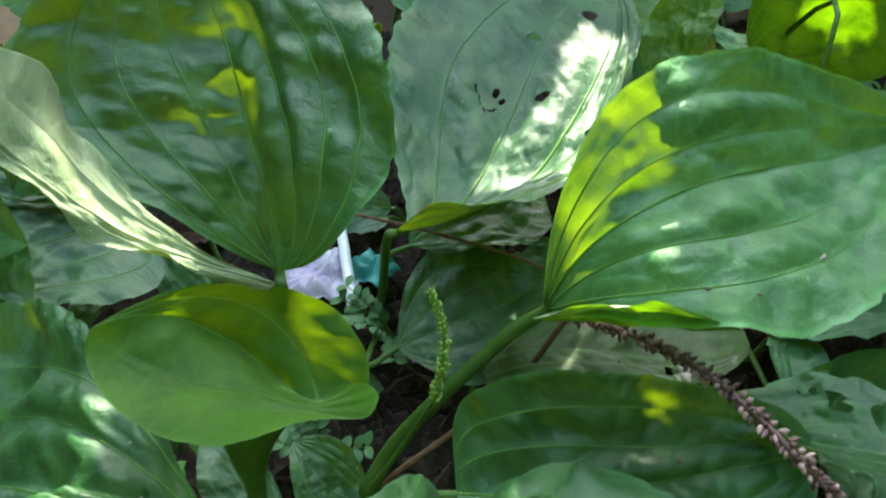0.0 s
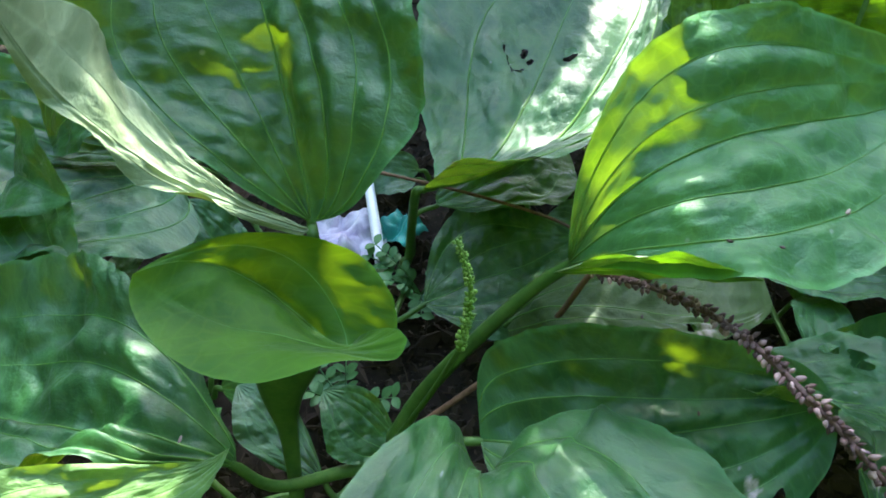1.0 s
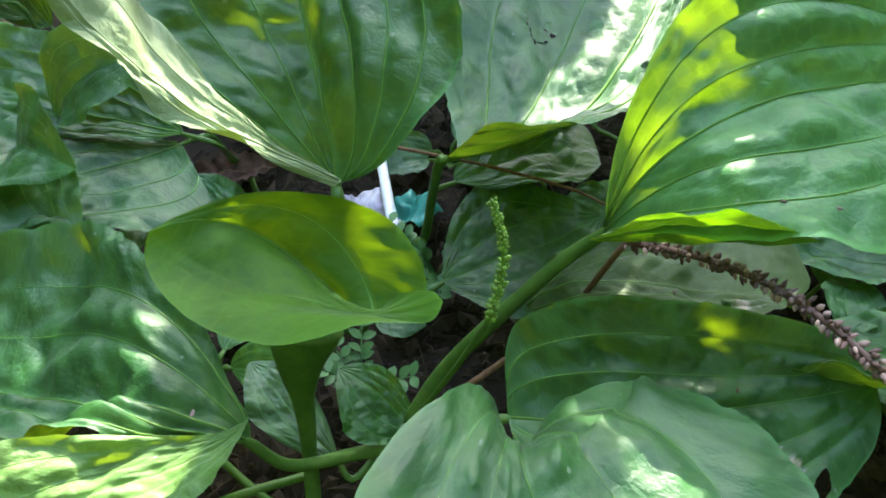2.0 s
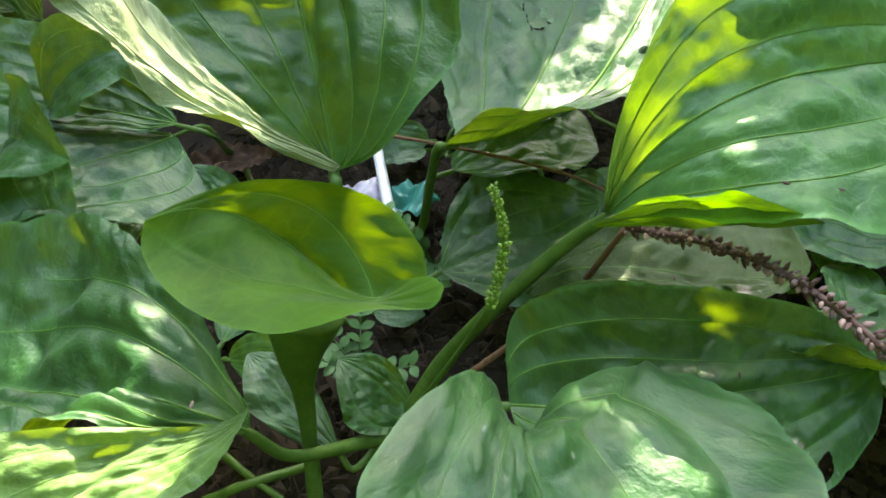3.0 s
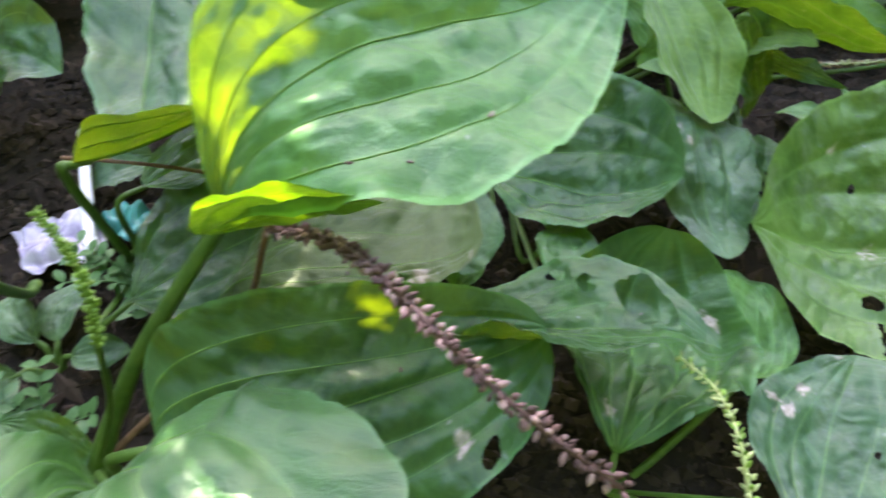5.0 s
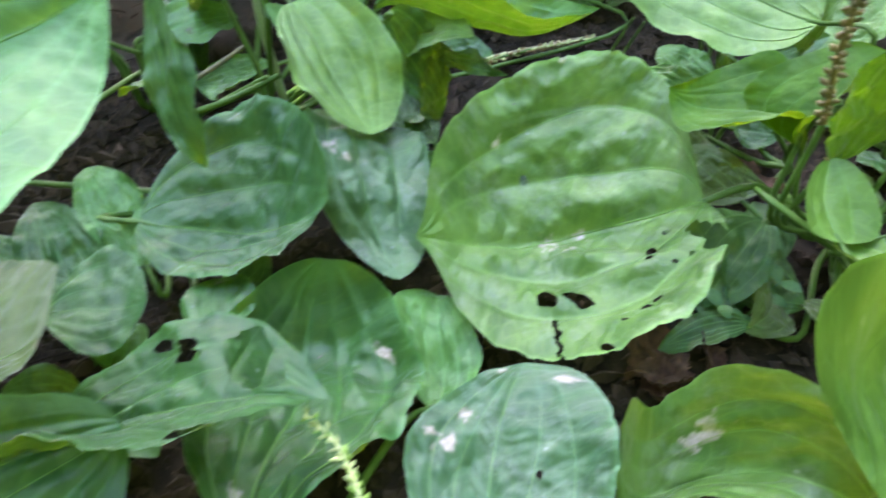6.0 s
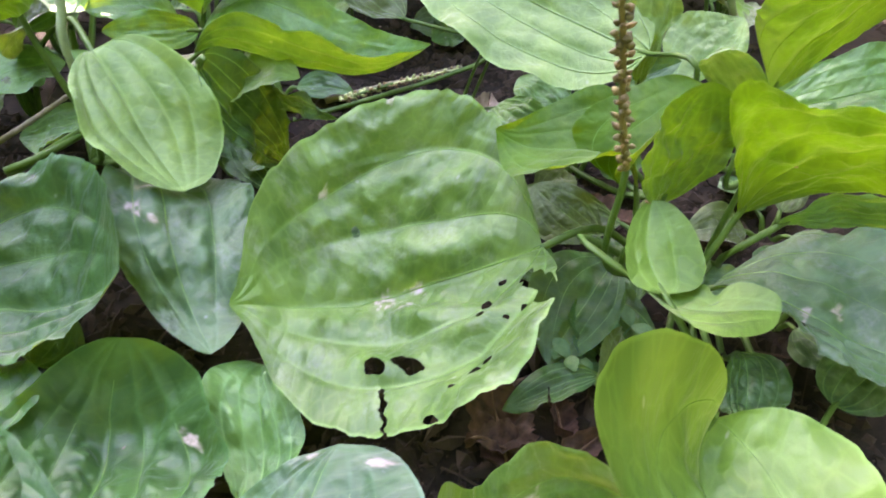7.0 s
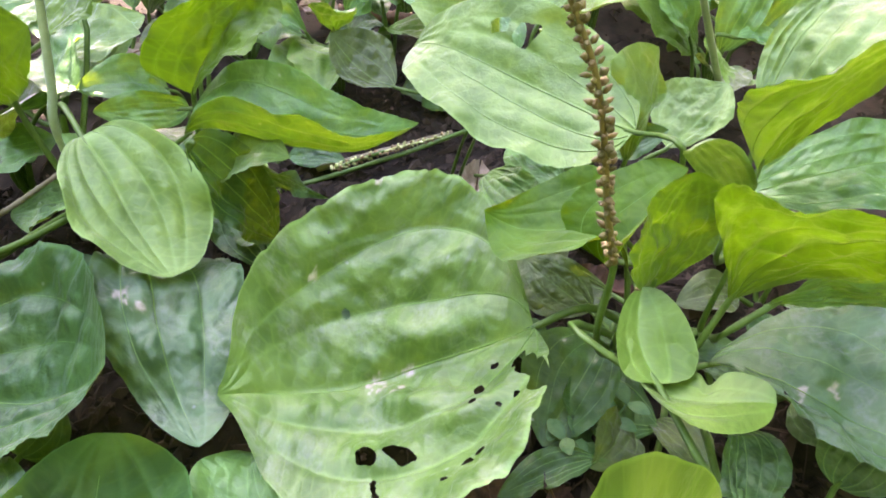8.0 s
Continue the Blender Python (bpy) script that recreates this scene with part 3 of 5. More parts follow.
leaf(ROSETTE_B, "deep", (-0.0175, 0.2067, 0.0307), (0.0575, 0.2386, 0.047), roll=(0.3687, -0.0151), bow=(-0.0153, 0.0105, -0.0104), width=(0.0436, 0.0407), profile=(0.9777, 0.9731, 0.8718, 0.7601), fold=(0.1196, 0.1165), flare=(-0.0112, -0.0219), curl=(0.0451, 0.0426), lobe=0.011, seed=11)
leaf(ROSETTE_B, "deep", (-0.0139, 0.2593, 0.0468), (0.0537, 0.3127, 0.0463), roll=(0.2053, -0.1308), bow=(0.0579, -0.0059, -0.0563), width=(0.0183, 0.0371), profile=(0.7614, 1.0046, 0.6784, 0.6559), fold=(0.1776, 0.2009), flare=(0.013, -0.0362), curl=(0.0843, 0.0957), lobe=-0.096, seed=12)
leaf(ROSETTE_F, "deep", (0.1487, 0.2555, 0.0374), (0.2222, 0.2117, 0.0604), roll=(0.2752, -0.0084), bow=(-0.1672, 0.0112, -0.0138), width=(0.063, 0.0281), profile=(1.0303, 0.8307, 0.5286, 0.578), fold=(0.2448, 0.2261), flare=(0.0864, 0.0759), curl=(0.1313, 0.117), lobe=0.005, size=(100, 80), sunk=1.6, seed=13)
leaf(ROSETTE_F, "dusty", (0.2408, 0.2764, 0.0521), (0.24, 0.1846, 0.032), roll=(0.2821, -0.5248), bow=(0.0791, 0.0683, -0.0145), width=(0.0415, 0.0213), profile=(0.4426, 0.7975, 0.5301, 0.7695), fold=(-0.0687, -0.1614), flare=(0.1783, 0.0617), curl=(-0.0798, -0.1456), lobe=0.094, spots=[(0.3305, -0.5125, 0.002), (0.3921, -0.225, 0.002)], pucker=1.2, sunk=2.4, ribs=3, label="bluish dusty drooping leaf", seed=14)
leaf(ROSETTE_G, "pale", (0.2396, 0.3131, 0.0882), (0.2522, 0.2476, 0.0558), roll=(0.2346, 0.3112), bow=(0.0109, 0.0202, -0.0043), width=(0.0319, 0.0259), profile=(0.8028, 0.8875, 0.3552, 0.5653), fold=(0.164, 0.3032), flare=(-0.2056, -0.0784), curl=(0.075, 0.1652), lobe=-0.135, size=(100, 80), sunk=2.6, pucker=0.3, ribs=5, label="light green leaf hanging from a bent stalk", seed=15)
leaf(ROSETTE_H, "worn", (0.3654, 0.1604, 0.0478), (0.2518, 0.195, 0.0419), roll=(-0.1029, 0.3359), bow=(-0.1588, 0.0311, 0.0154), width=(0.0688, 0.0807), profile=(1.1181, 0.9135, 0.5657, 0.4918), fold=(0.4286, 0.2447), flare=(-0.1872, -0.1037), curl=(0.2574, 0.1329), lobe=0.143, point=0.75, holes=[(0.6325, 0.525, 0.0034), (0.5462, 0.5625, 0.0038), (0.5277, 0.5875, 0.003), (0.2565, 0.375, 0.0018), (0.1764, 0.2875, 0.0014), (0.2997, 0.5125, 0.0014), (0.2072, 0.6875, 0.0014), (0.3736, 0.75, 0.0016), (0.4106, 0.7625, 0.002), (0.4784, 0.8, 0.001), (0.2565, 0.6375, 0.001), (0.6017, -0.3625, 0.002), (0.1148, 0.5, 0.0035), (0.1209, 0.6625, 0.0045), (0.1333, 0.8625, 0.0055), (0.5647, 0.9625, 0.002)], spots=[(0.5277, 0.0375, -0.0034), (0.4168, -0.0125, 0.0024), (0.4538, 0.0875, 0.0014), (0.4784, 0.1125, 0.001), (0.5031, -0.9875, 0.0015), (0.7003, -0.625, 0.0018)], splits=[(0.6325, 0.675, 0.6757, 1)], size=(150, 120), pucker=0.95, sunk=2.3, ribs=5, teeth=1.6, wave=0.5, stalk=0.0018, label="flat weathered leaf with holes and a split", seed=16)
leaf(ROSETTE_I, "deep", (0.16, 0.1058, 0.0333), (0.2144, 0.1993, 0.0411), roll=(0.1093, -0.5895), bow=(-0.1593, 0.1596, -0.0097), width=(0.0414, 0.0533), profile=(1.27, 1.5531, 0.6688, 0.5503), fold=(0.3043, 0.3562), flare=(-0.0027, 0.3336), curl=(0.1678, 0.1986), lobe=0.046, spots=[(0.1209, 0.35, 0.0026), (0.7373, -0.7125, 0.002)], size=(110, 90), sunk=2.3, pucker=1.4, seed=17)
leaf(ROSETTE_E, "deep", (0.1135, 0.1554, 0.0454), (0.1970, 0.1221, 0.0660), roll=(0.7786, -0.1834), bow=(0.0622, -0.0193, 0.0108), width=(0.0329, 0.0352), profile=(1.6140, 1.0306, 1.0770, 0.2502), fold=(0.2912, 0.4772), flare=(0.0380, -0.0395), curl=(0.1027, 0.1674), lobe=0.271, lip=(0.0165, 0.0405), holes=[(0.530, 0.820, 0.0022), (0.580, 0.680, 0.0022), (0.570, 0.540, 0.0028), (0.760, 0.420, 0.0075), (0.780, 0.600, 0.0050), (0.720, -0.700, 0.0032), (0.850, -0.800, 0.0045), (0.910, -0.620, 0.0040), (0.970, -0.440, 0.0040)], size=(120, 90), teeth=2, label="ragged leaf eaten away by insects", seed=18)
leaf(ROSETTE_I, "dusty", (0.2166, 0.0652, 0.0298), (0.2662, 0.1291, 0.0335), roll=(0.2999, 0.1363), bow=(-0.0195, -0.0432, 0.044), width=(0.0294, 0.0404), profile=(0.9012, 1.0651, 0.9023, 0.3551), fold=(0.0938, 0.1821), flare=(-0.0826, 0.029), curl=(0.0277, 0.0859), lobe=-0.043, holes=[(0.4969, -0.3875, 0.0015)], spots=[(0.5401, 0.55, 0.0026), (0.9099, -0.6375, 0.0016), (0.688, 0.5375, 0.002), (0.5586, 0.7875, 0.0013), (0.916, 0.6875, 0.0013)], size=(100, 80), label="dusty leaf lying on the soil", seed=19)
leaf(ROSETTE_H, "worn", (0.3303, 0.0399, 0.0427), (0.2777, 0.0885, 0.0471), roll=(-0.1952, -1.1953), bow=(-0.2655, 0.2824, -0.0304), width=(0.0133, 0.0398), profile=(0.5838, 0.8999, 0.5356, 0.35), fold=(-0.1092, 0.7203), flare=(-0.2012, -0.071), curl=(-0.1097, 0.4408), lobe=-0.177, spots=[(0.5586, -0.4, 0.0026), (0.5524, -0.5125, 0.002), (0.6079, -0.4, 0.0026)], label="dusty leaf with pale scar", seed=20)
leaf(ROSETTE_H, "fresh", (0.3462, 0.0637, 0.0827), (0.3158, 0.0225, 0.066), roll=(0.1821, -0.7484), bow=(0.0085, -0.0799, 0.0103), width=(0.0359, 0.0539), profile=(1.0141, 0.4395, 0.7873, 1.1216), fold=(0.4607, 0.0867), flare=(-0.0978, -0.5216), curl=(0.2712, 0.0164), lobe=0.344, crown=(0.3893, 0.078, 0), size=(90, 64), pucker=0.9, ribs=3, bend=0.03, label="heart-shaped yellow-green leaf", seed=21)
leaf(ROSETTE_H, "fresh", (0.3696, 0.1049, 0.0750), (0.3823, 0.1301, 0.0883), roll=(0.0579, 0.1483), bow=(-0.0730, -0.0067, 0.0915), width=(0.0102, 0.0168), profile=(0.6951, 0.8577, 0.5776, 0.5433), fold=(0.2333, 0.2726), flare=(-0.0108, 0.0578), curl=(0.0519, 0.0968), lobe=0.118, pucker=0.3, wave=0.3, ribs=3, seed=22)
leaf(ROSETTE_H, "fresh", (0.3687, 0.1102, 0.0723), (0.3891, 0.0799, 0.0819), roll=(0.6283, -0.3699), bow=(-0.0841, -0.0422, -0.0299), width=(0.0107, 0.0189), profile=(0.8085, 0.9524, 0.3563, 0.3453), fold=(0.4782, 0.1378), flare=(0.0084, -0.1631), curl=(0.0371, 0.0436), lobe=-0.032, swell=[(1, 0.478, 0.071, -0.489)], pucker=0.3, wave=0.3, ribs=3, seed=23)
leaf(ROSETTE_H, "thin", (0.4035, 0.113, 0.0863), (0.4262, 0.0762, 0.1324), roll=(-1.5289, -0.0655), bow=(-0.108, -0.0353, 0.0436), width=(0.0531, 0.0222), profile=(1.178, 1.0513, 0.9379, 0.9916), fold=(0.0547, 0.1437), flare=(0.035, 0.0092), curl=(0.0013, 0.0605), lobe=-0.056, pucker=0.9, seed=24)
leaf(ROSETTE_H, "thin", (0.39, 0.1331, 0.08), (0.4002, 0.1356, 0.124), roll=(-0.3205, 0.2691), bow=(-0.0183, 0.0201, -0.0239), width=(0.0209, 0.0192), profile=(0.8805, 0.9718, 0.6152, 0.5433), fold=(0.1365, 0.1382), flare=(-0.1039, 0.0291), curl=(0.0566, 0.0567), lobe=-0.048, seed=25)
leaf(ROSETTE_H, "young", (0.4004, 0.152, 0.0657), (0.3636, 0.1951, 0.0816), roll=(-0.3189, 0.6236), bow=(0.1043, 0.1137, -0.0177), width=(0.0333, 0.0258), profile=(0.8568, 0.7594, 0.9983, 0.874), fold=(0.2527, 0.3699), flare=(-0.2662, -0.0311), curl=(0.1343, 0.2109), lobe=-0.101, pucker=0.5, seed=26)
leaf(ROSETTE_H, "young", (0.3851, 0.1458, 0.0807), (0.4134, 0.149, 0.1119), roll=(1.3018, -0.0774), bow=(0.0503, 0.0404, -0.0297), width=(0.0302, 0.0156), profile=(0.649, 0.8491, 0.3941, 0.7506), fold=(0.4546, 0.4346), flare=(-0.0208, -0.0396), curl=(0.273, 0.2565), lobe=0.118, pucker=0.5, seed=27)
leaf(ROSETTE_J, "pale", (0.4279, 0.1886, 0.0992), (0.3962, 0.3139, 0.0879), roll=(0.5044, 0.053), bow=(0.0518, -0.0642, -0.0168), width=(0.0334, 0.0334), profile=(0.858, 0.9587, 0.5768, 0.7332), fold=(0.1622, 0.1089), flare=(0.0751, 0.046), curl=(0.0745, 0.0383), lobe=0.054, holes=[(0.6079, -0.5375, 0.004), (0.5154, -0.5375, 0.005)], size=(90, 60), pucker=0.5, seed=28)
leaf(ROSETTE_J, "pale", (0.433, 0.1949, 0.0783), (0.4354, 0.1926, 0.1308), roll=(1.5947, -0.1576), bow=(-0.0583, 0.005, 0.0204), width=(0.0243, 0.0081), profile=(1.0424, 0.8734, 0.6115, 0.7417), fold=(0.0222, 0.162), flare=(0.0475, -0.0219), curl=(-0.0203, 0.074), lobe=-0.093, size=(40, 28), seed=29)
leaf(ROSETTE_K, "thin", (0.4558, 0.1506, 0.0938), (0.5094, 0.143, 0.1424), roll=(-1.1005, -0.021), bow=(-0.0097, -0.0348, 0.0635), width=(0.0642, 0.0115), profile=(0.3, 0.971, 0.745, 0.7667), fold=(0.1696, 0.1582), flare=(0.0667, 0.0665), curl=(0.0786, 0.0736), lobe=0.140, pucker=0.6, seed=30)
leaf(ROSETTE_K, "pale", (0.491, 0.1778, 0.0909), (0.5599, 0.1841, 0.1394), roll=(0.6204, -0.1016), bow=(0.1626, 0.0082, 0.0656), width=(0.0102, 0.0367), profile=(0.8698, 0.8709, 0.751, 0.7401), fold=(0.2859, 0.1434), flare=(0.0031, -0.0064), curl=(0.1559, 0.0616), lobe=0.044, seed=31)
leaf(ROSETTE_K, "mid", (0.456, 0.1541, 0.0802), (0.5292, 0.1186, 0.0959), roll=(0.0551, -0.0816), bow=(0.0604, -0.0211, 0.0011), width=(0.0187, 0.0215), profile=(0.8917, 0.9442, 0.6952, 0.7366), fold=(0.1976, 0.1937), flare=(0.0182, -0.0245), curl=(0.097, 0.0945), lobe=-0.067, seed=32)
leaf(ROSETTE_H, "fresh", (0.4315, 0.1378, 0.0978), (0.3968, 0.1375, 0.1317), roll=(1.3479, -0.1496), bow=(-0.1119, 0.0508, -0.0451), width=(0.0071, 0.0083), profile=(0.9641, 0.768, 0.7795, 0.7043), fold=(0.1453, 0.1463), flare=(0.0124, -0.0656), curl=(0.0635, 0.0631), size=(40, 28), seed=33)
leaf(ROSETTE_G, "mid", (0.2787, 0.3151, 0.0739), (0.3673, 0.2536, 0.0865), roll=(0.0548, -0.7353), bow=(-0.0884, 0.0968, -0.0255), width=(0.0374, 0.0299), profile=(0.5437, 0.9721, 0.8902, 0.8327), fold=(0.2004, 1.2757), flare=(0.0011, 0.0049), curl=(0.3621, 0.1722), lobe=-0.041, pucker=0.6, seed=34)
leaf(ROSETTE_G, "thin", (0.2903, 0.3344, 0.0821), (0.3325, 0.3237, 0.1313), roll=(-0.2624, -0.223), bow=(-0.0371, 0.052, 0.0787), width=(0.0283, 0.0227), profile=(0.3, 1.2104, 0.5995, 0.4958), fold=(0.5531, 0.482), flare=(-0.2062, -0.3648), curl=(0.3226, 0.2717), lobe=-0.167, seed=35)
leaf(ROSETTE_G, "mid", (0.2881, 0.3447, 0.0705), (0.2463, 0.3641, 0.0706), roll=(0.6954, -0.0402), bow=(0.0405, -0.0039, -0.0011), width=(0.0095, 0.0096), profile=(0.7532, 0.8788, 0.7425, 0.7035), fold=(0.1667, 0.1623), flare=(0.0086, 0.0024), curl=(0.0753, 0.0728), lobe=0.047, size=(40, 28), seed=36)
leaf(ROSETTE_G, "deep", (0.2765, 0.2903, 0.0854), (0.3049, 0.2924, 0.018), roll=(-0.0563, -0.0448), bow=(0.0462, -0.0298, -0.0088), width=(0.0187, 0.0188), profile=(0.6869, 0.8951, 0.6819, 0.6964), fold=(0.1892, 0.2185), flare=(0.0218, 0.0012), curl=(0.092, 0.1123), lobe=0.052, bend=0.02, seed=37)
leaf(ROSETTE_H, "dusty", (0.4202, 0.1203, 0.0343), (0.4575, 0.048, 0.0446), roll=(0.3302, -0.524), bow=(0.0181, 0.0506, -0.0181), width=(0.0501, 0.0217), profile=(1.0358, 1.0079, 0.4764, 0.6775), fold=(0.2262, 0.1828), flare=(0.1204, -0.131), curl=(0.114, 0.0867), lobe=-0.057, holes=[(0.3613, -0.55, 0.004)], spots=[(0.5216, 0.1625, 0.002), (0.4045, 0.025, 0.002)], seed=38)
leaf(ROSETTE_H, "mid", (0.4287, 0.1126, 0.0698), (0.4828, 0.0724, 0.0793), roll=(-1.2667, 0.038), bow=(-0.06, -0.033, 0.024), width=(0.0115, 0.0075), profile=(0.8469, 0.8956, 0.7366, 0.7587), fold=(0.1555, 0.1559), flare=(0.0064, 0.0171), curl=(0.0698, 0.0704), lobe=0.037, seed=39)
leaf(ROSETTE_J, "old", (0.4234, 0.175, 0.021), (0.4002, 0.2194, 0.0189), roll=(0.2926, -0.0296), bow=(0.0526, 0.0036, 0.0023), width=(0.0246, 0.008), profile=(0.8844, 0.9664, 0.6965, 0.8344), fold=(0.2119, 0.2163), flare=(0.0009, -0.0102), curl=(0.1078, 0.1111), lobe=-0.070, size=(40, 28), seed=40)
leaf(ROSETTE_H, "deep", (0.3981, 0.1521, 0.0297), (0.3544, 0.1335, 0.0103), roll=(-0.3503, -0.0127), bow=(0.0028, 0.0215, -0.0136), width=(0.015, 0.0246), profile=(0.91, 0.7653, 0.7018, 0.735), fold=(0.0854, 0.1433), flare=(-0.0128, -0.0181), curl=(0.0211, 0.0579), lobe=0.015, size=(40, 28), seed=41)
leaf(ROSETTE_H, "deep", (0.3676, 0.1168, 0.0145), (0.3283, 0.1256, 0.0089), roll=(-0.4015, 0.0874), bow=(0.0277, 0.0271, -0.0421), width=(0.0075, 0.0085), profile=(0.9725, 0.8459, 0.7673, 0.7444), fold=(0.2008, 0.2072), flare=(-0.0358, -0.0014), curl=(0.1012, 0.1041), lobe=-0.045, size=(40, 28), seed=42)
leaf(ROSETTE_I, "mid", (0.2316, 0.1354, 0.0153), (0.2568, 0.1852, 0.0121), roll=(0.5983, -0.1095), bow=(0.0024, -0.1181, -0.0607), width=(0.0219, 0.0157), profile=(1.0986, 0.6142, 0.6243, 0.8411), fold=(0.5808, 0.0013), flare=(0.0537, 0.0114), curl=(0.3573, -0.0357), lobe=-0.069, seed=43)
leaf(ROSETTE_L, "thin", (0.1189, 0.3267, 0.1011), (0.1377, 0.368, 0.1467), roll=(0.2381, -0.1878), bow=(0.0688, -0.0254, 0.0283), width=(0.0169, 0.0193), profile=(0.6644, 1.0365, 0.6331, 0.7693), fold=(0.1845, 0.3118), flare=(0.0369, -0.0406), curl=(0.0883, 0.1786), lobe=0.026, seed=44)
leaf(ROSETTE_L, "thin", (0.1743, 0.3585, 0.0966), (0.2376, 0.3194, 0.1346), roll=(-1.1132, 0.2039), bow=(-0.0656, -0.0373, -0.0041), width=(0.054, 0.021), profile=(0.6741, 1.0765, 0.6716, 0.6475), fold=(0.0337, 0.1464), flare=(-0.0522, 0.0317), curl=(-0.0129, 0.063), lobe=-0.018, seed=45)
leaf(ROSETTE_F, "deep", (0.1648, 0.1852, 0.0302), (0.1725, 0.2217, 0.0248), roll=(0.0564, -0.0007), bow=(0.0731, -0.0319, 0.0051), width=(0.0124, 0.017), profile=(0.8757, 0.8894, 0.7233, 0.7261), fold=(0.1947, 0.1814), flare=(0.0237, 0.0233), curl=(0.094, 0.0848), lobe=-0.029, size=(40, 28), seed=46)
leaf(ROSETTE_E, "deep", (0.1069, 0.2268, 0.0291), (0.1453, 0.2144, 0.0329), roll=(0.3079, -0.1233), bow=(-0.0518, 0.0407, 0.0032), width=(0.0289, 0.0201), profile=(0.9322, 0.9677, 0.6733, 0.6628), fold=(0.0592, 0.02), flare=(-0.0196, -0.0872), curl=(0.004, -0.0219), lobe=-0.060, size=(40, 28), seed=47)
leaf(ROSETTE_F, "deep", (0.1828, 0.3026, 0.1124), (0.1821, 0.2523, 0.0577), roll=(-0.7327, 0.0923), bow=(0.0782, -0.0249, -0.0306), width=(0.0196, 0.0085), profile=(0.9508, 0.8845, 0.7382, 0.6424), fold=(0.1894, 0.268), flare=(-0.0669, 0.0118), curl=(0.0939, 0.1453), lobe=-0.051, crown=(0.174, 0.4591, 0.01), size=(40, 28), seed=48)
leaf(ROSETTE_A, "deep", (0.0105, 0.1222, 0.0586), (0.1402, 0.1372, 0.0687), roll=(0.0049, -0.1940), bow=(0.0351, 0.0083, -0.0402), width=(0.0437, 0.0428), profile=(0.6274, 0.9982, 0.4834, 0.4519), fold=(0.0563, 0.2620), flare=(-0.1287, -0.1310), curl=(0.2553, 0.1438), lobe=0.069, holes=[(0.7743, -0.8, 0.003)], spots=[(0.7126, -0.575, 0.0026)], size=(110, 80), ribs=5, pucker=1.1, sunk=0.8, stalk=0.0022, seed=49)
leaf(ROSETTE_A, "dusty", (-0.0566, 0.124, 0.012), (-0.0985, 0.1585, 0.0298), roll=(-0.3356, -0.0516), bow=(0.085, -0.0314, 0.0219), width=(0.015, 0.0131), profile=(0.9424, 1.0247, 0.7279, 0.6805), fold=(0.1615, 0.2208), flare=(-0.0091, 0.0003), curl=(0.0717, 0.1114), lobe=-0.131, seed=50)
leaf(ROSETTE_A, "deep", (-0.026, 0.1403, 0.0122), (-0.0595, 0.1576, 0.0293), roll=(-0.3366, -0.0358), bow=(0.0936, -0.0339, -0.0162), width=(0.0227, 0.0105), profile=(0.8304, 0.9866, 0.7083, 0.6474), fold=(0.1499, 0.2548), flare=(-0.0008, 0.0169), curl=(0.0647, 0.1342), lobe=-0.059, seed=51)
leaf(ROSETTE_D, "deep", (-0.1122, 0.2394, 0.0107), (-0.1544, 0.2662, 0.0385), roll=(-0.4456, 0.0298), bow=(0.0091, -0.0368, 0.0582), width=(0.0139, 0.0173), profile=(0.8729, 0.9694, 0.7457, 0.6452), fold=(0.1573, 0.2349), flare=(-0.0045, 0.0337), curl=(0.0702, 0.1248), lobe=-0.058, seed=52)
leaf(ROSETTE_F, "deep", (0.1762, 0.234, 0.0067), (0.1949, 0.2471, 0.0118), roll=(-0.0266, 0.0563), bow=(-0.0189, 0.0001, -0.0464), width=(0.0175, 0.0125), profile=(0.764, 0.8114, 0.7268, 0.7064), fold=(0.1103, 0.0598), flare=(-0.0163, 0.0118), curl=(0.0388, 0.0036), lobe=0.104, seed=53)
leaf(ROSETTE_J, "old", (0.4103, 0.1749, 0.0178), (0.3983, 0.2108, 0.027), roll=(0.514, 0.0087), bow=(0.0774, -0.02, 0.0374), width=(0.0144, 0.0135), profile=(0.9659, 0.8582, 0.5933, 0.679), fold=(0.1859, 0.1209), flare=(0.0111, 0.0061), curl=(0.0849, 0.0433), lobe=-0.011, seed=54)
leaf(ROSETTE_H, "deep", (0.4006, 0.1187, 0.0076), (0.3692, 0.1429, 0.0212), roll=(-0.1464, 0.1308), bow=(-0.0724, 0.0228, 0.0263), width=(0.0098, 0.0272), profile=(0.9093, 1.0274, 0.6903, 0.5967), fold=(0.0647, 0.0548), flare=(-0.0402, 0.0212), curl=(0.0003, 0), lobe=-0.048, seed=55)
leaf(ROSETTE_H, "deep", (0.4259, 0.1021, 0.0092), (0.3946, 0.0725, 0.0256), roll=(-0.3201, 0.088), bow=(-0.0329, 0.0859, 0.0437), width=(0.0152, 0.0099), profile=(0.8158, 1.034, 0.705, 0.7085), fold=(0.2556, 0.0478), flare=(-0.0509, -0.0509), curl=(0.1364, -0.0028), lobe=-0.052, seed=56)
leaf(ROSETTE_J, "mid", (0.4216, 0.2807, 0.0206), (0.4083, 0.213, 0.0435), roll=(-0.698, -0.0181), bow=(-0.0228, 0.0504, 0.0213), width=(0.0131, 0.0151), profile=(0.8876, 0.9, 0.7192, 0.7188), fold=(0.1502, 0.1134), flare=(-0.0193, -0.0322), curl=(0.0643, 0.0401), lobe=-0.042, seed=57)
